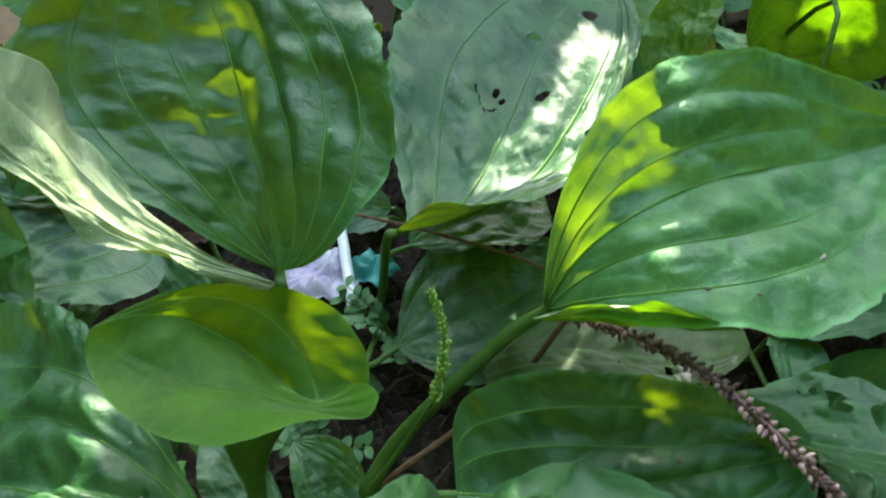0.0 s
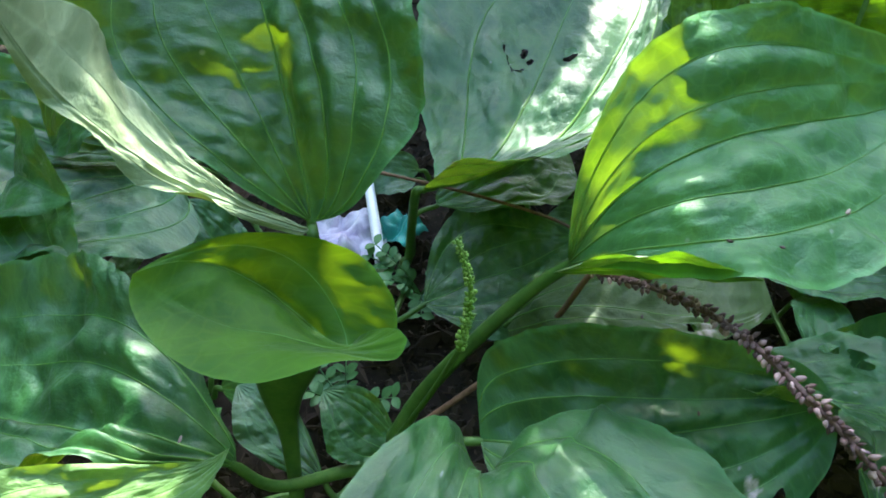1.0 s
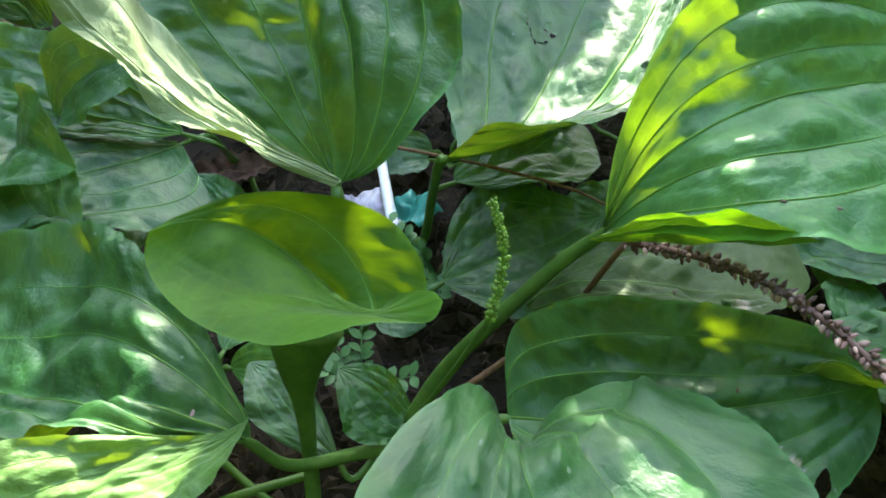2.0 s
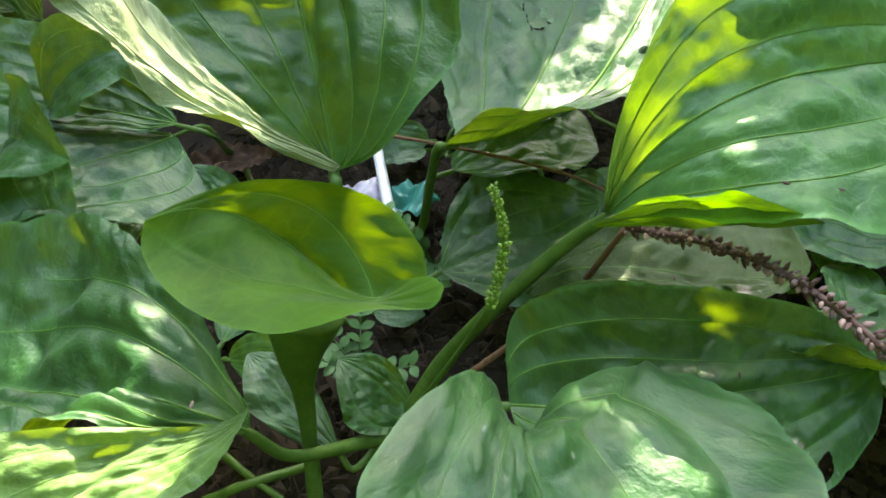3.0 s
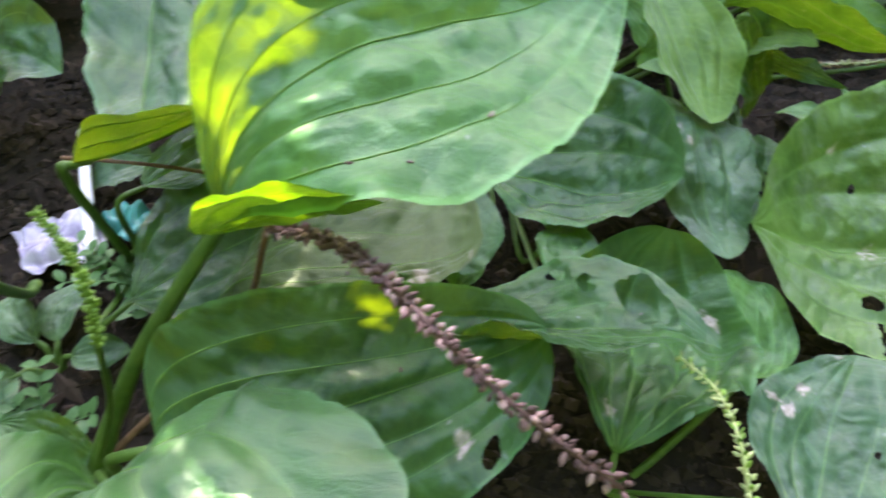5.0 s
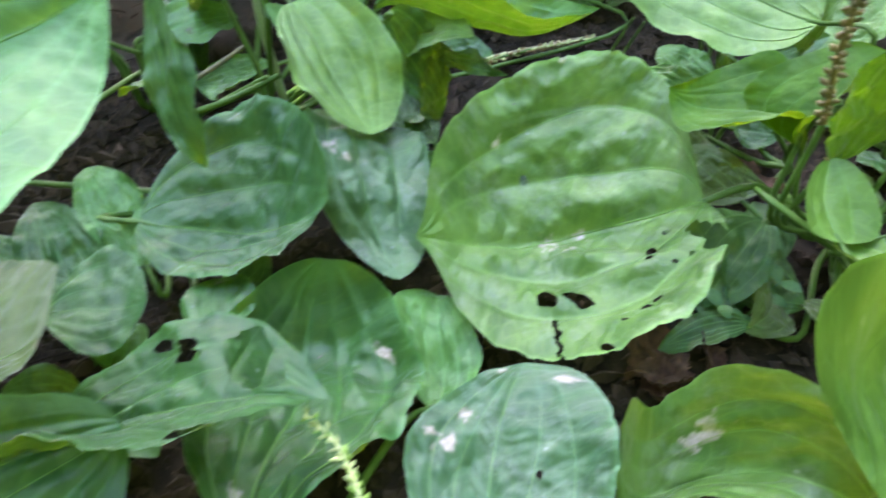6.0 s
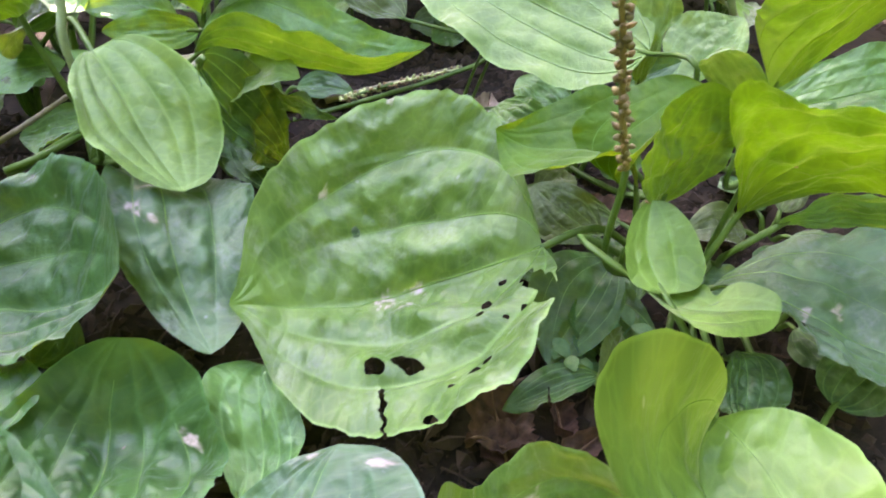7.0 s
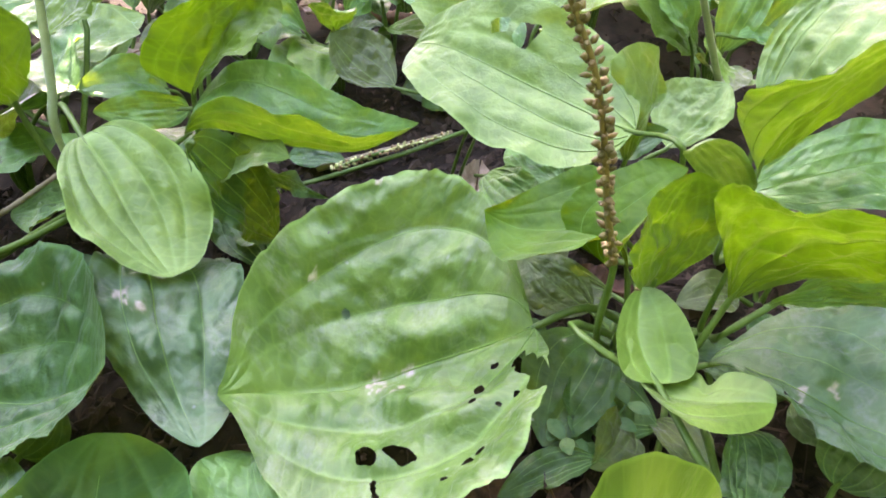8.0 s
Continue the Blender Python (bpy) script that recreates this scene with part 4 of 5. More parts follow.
leaf(ROSETTE_F, "deep", (0.2971, 0.2828, 0.0103), (0.2894, 0.3375, 0.0191), roll=(0.0365, -0.0077), bow=(0.0638, -0.0229, -0.0158), width=(0.0175, 0.0108), profile=(0.8464, 0.867, 0.7357, 0.7244), fold=(0.1451, 0.1973), flare=(0.011, 0.0118), curl=(0.061, 0.0961), lobe=0.007, seed=58)
leaf(ROSETTE_K, "pale", (0.5128, 0.2395, 0.0318), (0.5545, 0.2429, 0.0569), roll=(0.4582, -0.0406), bow=(0.0179, 0.0027, -0.0581), width=(0.0311, 0.0148), profile=(0.8429, 0.9244, 0.7411, 0.7211), fold=(0.1522, 0.1494), flare=(0.005, -0.0128), curl=(0.0672, 0.0637), lobe=-0.034, seed=59)
leaf(ROSETTE_H, "dusty", (0.4367, 0.0656, 0.0127), (0.4718, 0.071, 0.016), roll=(0.4467, -0.0001), bow=(0.0854, -0.0518, -0.0217), width=(0.0155, 0.0138), profile=(0.7936, 0.8764, 0.6937, 0.655), fold=(0.1325, 0.1863), flare=(0.0432, 0.0531), curl=(0.0516, 0.0857), lobe=0.062, seed=60)
leaf(ROSETTE_F, "deep", (0.1155, 0.2375, 0.0102), (0.1048, 0.2968, 0.029), roll=(-0.1392, 0.0387), bow=(0.0503, -0.0186, -0.0068), width=(0.0167, 0.0207), profile=(0.9033, 0.8278, 0.7323, 0.7161), fold=(0.1772, 0.1577), flare=(0.0036, 0.0184), curl=(0.0828, 0.0691), lobe=0.005, seed=61)
leaf(ROSETTE_F, "mid", (0.1438, 0.2536, 0.0127), (0.1287, 0.3084, 0.0319), roll=(-0.0978, -0.0653), bow=(0.0856, -0.03, 0.0087), width=(0.0138, 0.0154), profile=(0.8251, 0.9755, 0.7327, 0.7107), fold=(0.1608, 0.2366), flare=(0.0094, 0.0065), curl=(0.0718, 0.1222), lobe=-0.033, seed=62)
leaf(ROSETTE_F, "deep", (0.0934, 0.3692, 0.0225), (0.1314, 0.3907, 0.0379), roll=(0.2513, -0.1249), bow=(0.0454, -0.019, -0.0143), width=(0.0182, 0.0334), profile=(0.9477, 0.898, 0.735, 0.7274), fold=(0.2134, 0.188), flare=(0.0359, -0.0295), curl=(0.1089, 0.0901), lobe=-0.079, seed=63)
leaf(ROSETTE_G, "thin", (0.2377, 0.3827, 0.1021), (0.2717, 0.38, 0.1332), roll=(0.4117, -0.0131), bow=(-0.0888, 0.0273, -0.0288), width=(0.0288, 0.0092), profile=(0.8257, 0.8632, 0.7502, 0.7443), fold=(0.0831, 0.0934), flare=(-0.0116, -0.0201), curl=(0.0206, 0.0273), lobe=-0.020, seed=64)
leaf(ROSETTE_G, "pale", (0.2374, 0.4296, 0.0986), (0.208, 0.3651, 0.0924), roll=(2.7131, 0.0767), bow=(-0.1281, -0.0119, 0.0679), width=(0.0144, 0.0166), profile=(0.8476, 0.8431, 0.7501, 0.572), fold=(0.1473, 0.2037), flare=(0.0012, 0.0525), curl=(0.0643, 0.1043), lobe=-0.012, seed=65)
leaf(ROSETTE_G, "dusty", (0.3051, 0.3142, 0.0498), (0.3216, 0.2527, 0.064), roll=(-1.3578, -0.0276), bow=(0.0235, 0, 0.0158), width=(0.0073, 0.0068), profile=(0.834, 0.8111, 0.7541, 0.7632), fold=(0.2933, 0.167), flare=(0.0106, -0.0046), curl=(0.1649, 0.0787), lobe=0.016, teeth=3, ribs=3, seed=66)
leaf(ROSETTE_G, "dusty", (0.2923, 0.3346, 0.0272), (0.2906, 0.289, 0.022), roll=(-0.0626, 0.0421), bow=(-0.108, 0.0589, 0.0351), width=(0.0116, 0.0092), profile=(0.9215, 0.9105, 0.6625, 0.727), fold=(0.0541, 0.1089), flare=(-0.0527, -0.0162), curl=(0.001, 0.0371), lobe=-0.047, teeth=4, ribs=3, seed=67)
leaf(ROSETTE_G, "mid", (0.2358, 0.3745, 0.0219), (0.1888, 0.3857, 0.0138), roll=(-0.3954, 0.3407), bow=(0.0125, 0.0131, 0.0394), width=(0.0213, 0.0156), profile=(0.9705, 0.9412, 0.6936, 0.7454), fold=(0.1665, 0.174), flare=(-0.1227, 0.0458), curl=(0.0752, 0.0825), lobe=-0.102, seed=68)
leaf(ROSETTE_G, "old", (0.4121, 0.3722, 0.0331), (0.3879, 0.4078, 0.0588), roll=(-0.0211, 0.0874), bow=(-0.0612, -0.0009, 0.0931), width=(0.0142, 0.0287), profile=(0.9084, 0.9308, 0.68, 0.7376), fold=(0.0532, 0.1105), flare=(-0.0184, 0.03), curl=(0.0004, 0.0394), lobe=-0.059, seed=69)
leaf(ROSETTE_J, "mid", (0.4516, 0.2496, 0.0216), (0.4411, 0.2894, 0.0278), roll=(0.1074, 0.0322), bow=(0.0482, -0.0171, 0.0278), width=(0.0178, 0.0127), profile=(0.8981, 0.8963, 0.7123, 0.7321), fold=(0.1728, 0.2083), flare=(-0.0025, 0.0143), curl=(0.0796, 0.1053), lobe=-0.031, seed=70)
leaf(ROSETTE_A, "thin", (0.0359, 0.162, 0.1104), (0.0891, 0.1311, 0.1454), roll=(-1.4805, 0.1717), bow=(-0.0401, 0.0004, 0.0454), width=(0.0239, 0.0072), profile=(0.8634, 0.881, 0.7339, 0.7513), fold=(0.2214, 0.1618), flare=(-0.0652, 0.021), curl=(0.1148, 0.0747), lobe=-0.121, own_stalk=False, pucker=0.3, ribs=3, wave=0.5, seed=71)
# rolled margin of the broad dark leaf as its own strip, sunlit whiteness in its colour
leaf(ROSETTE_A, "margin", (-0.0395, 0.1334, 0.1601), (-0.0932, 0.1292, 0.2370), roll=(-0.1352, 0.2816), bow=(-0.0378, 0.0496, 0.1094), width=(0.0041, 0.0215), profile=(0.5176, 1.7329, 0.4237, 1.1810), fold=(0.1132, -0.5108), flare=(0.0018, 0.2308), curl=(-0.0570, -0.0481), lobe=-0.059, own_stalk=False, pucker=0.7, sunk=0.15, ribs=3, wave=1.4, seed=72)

# the cupped leaf's own stalk widens into a funnel under the blade
def funnel_stalk(plant, points, radii):
    at = np.array(plant.location)
    line = spline(points, 24) - at
    rad = np.interp(np.linspace(0, 1, 24), np.linspace(0, 1, len(radii)), radii)
    vt, fc = tube(line, rad, 14, 0.6)
    part("petiole", vt, fc, STEM, plant, "broad channelled leaf stalk")


funnel_stalk(ROSETTE_A, [(-0.0626, 0.1395, 0.085), (-0.0656, 0.1331, 0.066), (-0.0659, 0.1245, 0.035), (-0.0645, 0.1049, 0)], [0.0145, 0.0095, 0.0042, 0.0030, 0.0034])


# ---- spikes ----
def bud_mesh(name, mat, rx, rz, rnd, point=0.3):
    verts, faces, rings, sides = [], [], 5, 6
    for i in range(rings + 1):
        f = i / rings
        r = math.sin(math.pi * min(0.985, max(0.015, f))) ** 0.75 * rx * (1 - point * f)
        for k in range(sides):
            a = 2 * math.pi * k / sides
            q = rnd.uniform(0.85, 1.15)
            verts.append((r * q * math.cos(a), r * q * math.sin(a), f * rz))
    for i in range(rings):
        for k in range(sides):
            j = (k + 1) % sides
            faces.append((i * sides + k, i * sides + j, (i + 1) * sides + j, (i + 1) * sides + k))
    faces.append(tuple(range(sides))[::-1])
    faces.append(tuple(rings * sides + k for k in range(sides)))
    me = bpy.data.meshes.new(name)
    me.from_pydata(verts, [], faces)
    me.materials.append(mat)
    me.polygons.foreach_set("use_smooth", [True] * len(me.polygons))
    return me


def spike(plant, line, stalk_line, radius, count, mats, bud, bud_name, label, seed, lean=0.7, stalk_mat=None, taper=0.55):
    """A flower or seed spike: a stalk, an axis and buds set round it in a spiral."""
    rnd = random.Random(seed)
    at = np.array(plant.location)
    axis = spline(line, 60) - at
    vt, fc = tube(axis, np.linspace(radius * 0.55, radius * 0.25, 60), 7)
    ob = part("flower_spike", vt, fc, mats[0], plant, label)
    sl = spline(stalk_line, 24) - at
    vt, fc = tube(sl, np.linspace(radius * 0.62, radius * 0.5, 24), 7)
    part("stalk", vt, fc, stalk_mat or STEM, ob)
    meshes = [bud_mesh(bud_name, m, bud[0] * s, bud[1] * s2, rnd) for m in mats for s, s2 in ((1, 1), (0.8, 1.15), (1.1, 0.85))]
    for i in range(count):
        f = (i + 0.5) / count
        g = f * 58.9
        k = int(g)
        p = axis[k] + (axis[k + 1] - axis[k]) * (g - k)
        t = Vector(axis[k + 1] - axis[k]).normalized()
        x = t.orthogonal().normalized()
        a = i * 2.39996 + rnd.uniform(-0.3, 0.3)
        out = (x * math.cos(a) + t.cross(x) * math.sin(a)).normalized()
        d = (out * lean + t * (1 - lean * 0.5)).normalized()
        size = (1 - (1 - taper) * f) * rnd.uniform(0.7, 1.25)
        d = (d + Vector((rnd.uniform(-0.3, 0.3), rnd.uniform(-0.3, 0.3), rnd.uniform(-0.3, 0.3)))).normalized()
        if rnd.random() < 0.1:
            continue
        c = new(bud_name, rnd.choice(meshes))
        c.parent = ob
        c.matrix_local = Matrix.LocRotScale(Vector(p) + out * radius * 0.35, d.to_track_quat("Z", "Y"), (size, size, size))
    return ob


spike(ROSETTE_A, [(0.002, 0.14, 0.092), (0.0057, 0.1463, 0.118), (0.001, 0.152, 0.137)], [tuple(ROSETTE_A.location), (-0.0106, 0.145, 0.05), (0.002, 0.14, 0.092)], 0.0022, 150, [BUD], (0.00105, 0.0021), "flower_bud", "young green flower spike with tight buds", 3, lean=0.75)
spike(ROSETTE_A, [(0.0521, 0.175, 0.0964), (0.0687, 0.1528, 0.114), (0.08, 0.1323, 0.1267), (0.089, 0.1133, 0.1337), (0.0987, 0.0959, 0.1343), (0.1122, 0.0801, 0.1277), (0.1325, 0.066, 0.113)], [tuple(ROSETTE_A.location), (0.03, 0.17, 0.05), (0.0521, 0.175, 0.0964)], 0.0024, 290,
      [SEED, SEED, SEED, SEED_PINK], (0.0010, 0.0029), "seed_husk", "dried brown seed spike with open pinkish husks", 4, lean=0.95, stalk_mat=TWIG, taper=0.9)
spike(ROSETTE_H, [(0.3619, 0.126, 0.1125), (0.3552, 0.1262, 0.1344), (0.3487, 0.125, 0.1573), (0.342, 0.1257, 0.1792), (0.3347, 0.1314, 0.1982)], [tuple(ROSETTE_H.location), (0.372, 0.13, 0.06), (0.3619, 0.126, 0.1125)], 0.0021, 150, [BUD_TAN, BUD_TAN, BUD_OCHRE],
      (0.0011, 0.0027), "seed_capsule", "upright olive seed spike with tan capsules", 5, lean=0.9, taper=0.9)
spike(ROSETTE_I, [(0.1957, 0.0805, 0.04), (0.1954, 0.0956, 0.052), (0.1943, 0.1139, 0.055), (0.1882, 0.1301, 0.052)], [tuple(ROSETTE_I.location), (0.1957, 0.0805, 0.04)], 0.0016, 70, [BUD_PALE, BUD_PALE, BUD], (0.0010, 0.0034), "flower_bud", "pale green flower spike with loose cream buds", 6, lean=0.85, taper=0.7)


# ---- litter ----
def drinking_straw(a, b, r, label):
    """A hollow plastic tube, slightly squashed, with real wall thickness."""
    a, b = np.array(a), np.array(b)
    ob = thing("drinking_straw", tuple(a), label, "straw")
    line = np.array([a + (b - a) * f for f in np.linspace(0, 1, 24)]) - a
    outer, _ = tube(line, r, 14, 0.92)
    inner, _ = tube(line, r * 0.86, 14, 0.92)
    verts, faces, n, s = outer + inner, [], 24, 14
    o = n * s
    for i in range(n - 1):
        for k in range(s):
            j = (k + 1) % s
            faces.append((i * s + k, i * s + j, (i + 1) * s + j, (i + 1) * s + k))
            faces.append((o + i * s + j, o + i * s + k, o + (i + 1) * s + k, o + (i + 1) * s + j))
    for i in (0, n - 1):
        for k in range(s):
            j = (k + 1) % s
            faces.append((i * s + k, i * s + j, o + i * s + j, o + i * s + k))
    part("tube", verts, faces, PLASTIC, ob)


drinking_straw((-0.0685, 0.3500, 0.013), (-0.0425, 0.2360, 0.020), 0.0031, "white plastic straw lying among the stalks")


def wrapper(at, w, h, turn, mat, name, label, seed):
    """A crumpled foil sheet with thickness."""
    n = 26
    verts = []
    for s in (0, 1):
        for j in range(n + 1):
            for i in range(n + 1):
                x, y = (i / n - 0.5) * w, (j / n - 0.5) * h
                z = 0.010 * noise.noise(Vector((x * 60, y * 60, seed))) + 0.006 * abs(noise.noise(Vector((x * 130, y * 130, seed + 4)))) + 0.004
                c, sn = math.cos(turn), math.sin(turn)
                edge = 0.004 * noise.noise(Vector((x * 90, y * 90, 7 + seed)))
                verts.append(((x + edge) * c - y * sn, (x + edge) * sn + y * c, z - 0.0003 * s))
    faces, m = [], n + 1
    o = m * m
    for j in range(n):
        for i in range(n):
            q = (j * m + i, j * m + i + 1, (j + 1) * m + i + 1, (j + 1) * m + i)
            faces.append(q)
            faces.append(tuple(o + k for k in q[::-1]))
    ob = thing(name, at, label, "litter")
    part("foil_sheet", verts, faces, mat, ob, smooth=False)


wrapper((-0.0690, 0.2720, 0.003), 0.036, 0.034, 0.5, WRAP_PALE, "snack_wrapper", "crumpled lilac and white wrapper on the soil", 2)
wrapper((-0.0370, 0.2790, 0.003), 0.026, 0.020, -0.7, WRAP_TEAL, "wrapper_scrap", "crumpled teal wrapper scrap on the soil", 3)


def stick(points, r0, r1, mat, name, label, category, knots=0.25, seed=1):
    line = spline(points, 40)
    rnd = random.Random(seed)
    ob = thing(name, tuple(points[0]), label, category)
    rad = np.linspace(r0, r1, 40) * np.array([1 + knots * max(0, math.sin(i * 0.9 + seed)) ** 6 for i in range(40)])
    vt, fc = tube(line - np.array(points[0]), rad, 8)
    part("stem", vt, fc, mat, ob)
    return ob


stick([(-0.0455, 0.2696, 0.06), (-0.0007, 0.2403, 0.075), (0.0348, 0.2181, 0.083), (0.0521, 0.2108, 0.08)], 0.0009, 0.0006, TWIG, "twig", "thin reddish brown twig across the stalks", "twig")
stick([(0.351, 0.3602, 0), (0.4394, 0.348, 0.004)], 0.0022, 0.0016, STRAWMAT, "straw_stalk", "dry straw-coloured stem lying on the soil", "stem", seed=4)
stick([(0.4531, 0.5614, 0), (0.5088, 0.5033, 0)], 0.006, 0.005, TWIG, "fallen_stick", "reddish brown fallen stick on the soil", "stick", seed=5)


for a in ([(0.4099, 0.3028, 0), (0.4127, 0.2953, 0.03), (0.4142, 0.2851, 0.055)], [(0.4133, 0.2996, 0), (0.4099, 0.2847, 0.03), (0.4109, 0.272, 0.06)]):
    stick(a, 0.0011, 0.0007, STEM, "grass_stalk", "thin upright green grass stalk", "grass", knots=0.1, seed=7)
stick([(0.5801, 0.2631, 0.03), (0.5447, 0.2492, 0.07), (0.5137, 0.2459, 0.12)], 0.0022, 0.0017, PALE_STEM, "weed_stalk", "stout whitish green weed stalk", "weed", knots=0.05, seed=8)
stick([(0.1896, 0.4541, 0), (0.2172, 0.4563, 0.03), (0.241, 0.4401, 0.05)], 0.0016, 0.0012, STEM, "weed_stalk", "slanting green weed stalk among the leaves", "weed", knots=0.05, seed=9)
stick([(0.1802, 0.3581, 0.01), (0.2029, 0.3324, 0.035), (0.2225, 0.3193, 0.05)], 0.0018, 0.0012, STEM, "weed_stalk", "slanting green weed stalk among the leaves", "weed", knots=0.05, seed=10)
stick([(-0.1075, 0.1018, 0.01), (-0.0918, 0.1072, 0.015), (-0.0682, 0.1175, 0.012)], 0.0022, 0.0018, STEM, "weed_stalk", "thick green stalk lying near the soil", "weed", knots=0.05, seed=11)
stick([(-0.1025, 0.1186, 0.02), (-0.0878, 0.1096, 0.015), (-0.0764, 0.1041, 0.01)], 0.0016, 0.0014, STEM, "weed_stalk", "thin green stalk lying near the soil", "weed", knots=0.05, seed=12)
stick([(0.2331, 0.348, 0.0), (0.2291, 0.35, 0.0695), (0.2341, 0.355, 0.0906), (0.2402, 0.36, 0.114), (0.2467, 0.365, 0.1403)], 0.0024, 0.0017, PALE_STEM, "weed_stalk", "stout whitish green weed stalk", "weed", knots=0.05, seed=13)
stick([(0.175, 0.373, 0.02), (0.197, 0.3695, 0.03), (0.2229, 0.3798, 0.035)], 0.0016, 0.0012, STRAWMAT, "straw_stalk", "pale dry stem leaning among the leaf stalks", "stem", seed=14)
stick([(0.1857, 0.3268, 0.035), (0.2038, 0.3232, 0.04), (0.2284, 0.3182, 0.05)], 0.0019, 0.0015, STEM, "weed_stalk", "slanting green weed stalk among the leaves", "weed", knots=0.05, seed=15)
FALLEN = thing("fallen_seed_spike", (0.355, 0.3453, 0.008), "pale fallen seed spike on dark soil", "seed spike")
spike(FALLEN, [(0.355, 0.3453, 0.008), (0.3904, 0.346, 0.008), (0.4338, 0.342, 0.008)], [(0.3904, 0.346, 0.008), (0.355, 0.3453, 0.008)], 0.0018, 90, [BUD_PALE, BUD_OCHRE], (0.0011, 0.0030), "seed_capsule", "", 16, lean=0.9, taper=0.8)


def dry_leaf(at, ln, w, turn, tilt, seed, label, mat=DRY):
    n, m = 36, 16
    verts = []
    for i in range(n + 1):
        u = i / n
        hw = w * math.sin(math.pi * min(0.99, max(0.01, u)) ** 0.8) ** 0.8
        for j in range(m + 1):
            v = j / m * 2 - 1
            x, y = (u - 0.5) * ln, v * hw
            z = 0.006 * v * v + 0.007 * noise.noise(Vector((x * 90, y * 90, seed))) + 0.003 * noise.noise(Vector((x * 260, y * 260, seed))) + 0.004
            verts.append((x, y * (1 + 0.35 * noise.noise(Vector((u * 11, seed, v))) + 0.18 * noise.noise(Vector((u * 34, seed, v)))), z))
    faces = [(i * (m + 1) + j, (i + 1) * (m + 1) + j, (i + 1) * (m + 1) + j + 1, i * (m + 1) + j + 1) for i in range(n) for j in range(m)]
    ob = thing("dry_leaf", at, label, "dead leaf", "fallen leaves")
    ob.rotation_euler = (tilt, 0, turn)
    part("leaf_blade", verts, faces, mat, ob)
    line = [(-0.5 * ln + ln * 0.95 * f, 0, 0.0055 + 0.006 * noise.noise(Vector(((-0.5 + f) * ln * 70, 0, seed)))) for f in np.linspace(0, 1, 14)]
    vt, fc = tube(line, np.linspace(0.0008, 0.0002, 14), 5)
    part("vein", vt, fc, TWIG, ob)


dry_leaf((-0.1442, 0.304, 0.004), 0.05, 0.014, 0.3, 0.0, 1, "curled brown dead leaf on the soil")
dry_leaf((0.3380, 0.0990, 0.004), 0.042, 0.007, 0.15, 0.35, 2, "reddish brown curled dead leaf on the soil")
dry_leaf((0.3200, 0.1130, 0.002), 0.026, 0.008, -0.6, -0.2, 31, "dark crumbling dead leaf on the soil")
dry_leaf((0.3450, 0.1150, 0.002), 0.022, 0.007, 1.4, 0.3, 32, "dark crumbling dead leaf on the soil")
dry_leaf((-0.0800, 0.0900, 0.002), 0.030, 0.007, 0.2, 0.2, 33, "reddish brown curled dead leaf on the soil")
dry_leaf((0.2150, 0.0700, 0.002), 0.030, 0.009, 0.9, 0.1, 34, "dark crumbling dead leaf on the soil")
dry_leaf((0.4272, 0.1878, 0.008), 0.03, 0.008, 2.0, 0.2, 3, "withered tan leaf beside the stalks")
# the whitish colour of these leaves stands in for sunlit bits of litter
for i, p in enumerate(((0.2451, 0.5966, 0.004), (0.2623, 0.6143, 0.004), (0.2793, 0.5424, 0.004), (0.4334, 0.5561, 0.004), (0.417, 0.2844, 0.004))):
    dry_leaf(p, 0.035 + 0.006 * (i % 3), 0.011, 0.4 + 1.7 * i, 0.1, 20 + i, "pale dead leaf standing in for a sunlit bit of litter", LITTER)
dry_leaf((0.3253, 0.1232, 0.001), 0.04, 0.012, 1.2, 0.0, 4, "dark dead leaf on the soil")


# ---- small weeds ----
def leaflet(ln, w):
    n = 8
    verts, faces = [], []
    for i in range(n + 1):
        u = i / n
        hw = w * math.sin(math.pi * min(0.97, max(0.03, u))) ** 0.7
        for v in (-1, 0, 1):
            verts.append((v * hw, u * ln, 0.12 * ln * math.sin(u * 2) + abs(v) * hw * 0.25))
    for i in range(n):
        for j in range(2):
            faces.append((i * 3 + j, i * 3 + j + 1, i * 3 + j + 4, i * 3 + j + 3))
    me = bpy.data.meshes.new("leaflet")
    me.from_pydata(verts, [], faces)
    me.materials.append(SPRIG)
    me.polygons.foreach_set("use_smooth", [True] * len(me.polygons))
    return me


LEAFLETS = [leaflet(0.007, 0.0022), leaflet(0.0095, 0.003), leaflet(0.012, 0.004)]


def sprig(at, fronds, reach, pairs, size, label, seed):
    rnd = random.Random(seed)
    ob = thing("weed_sprig", at, label, "weed", "small weeds")
    for f in range(fronds):
        a = rnd.uniform(0, 6.28)
        up = rnd.uniform(0.5, 1.0)
        end = np.array((math.cos(a) * reach, math.sin(a) * reach, reach * up))
        line = spline([(0, 0, 0), end * np.array((0.4, 0.4, 0.6)), end], 12)
        vt, fc = tube(line, np.linspace(0.0006, 0.0003, 12), 5)
        st = part("stem", vt, fc, SPRIG, ob)
        for i in range(pairs):
            p = line[int(3 + 8 * i / max(1, pairs - 1))]
            for s in (-1, 1):
                c = new("leaflet", LEAFLETS[size])
                c.parent = st
                c.matrix_local = Matrix.LocRotScale(Vector(p), Euler((rnd.uniform(-0.2, 0.5), rnd.uniform(-0.3, 0.3), a - math.pi / 2 + s * 1.15 + rnd.uniform(-0.2, 0.2))), None)
    return ob


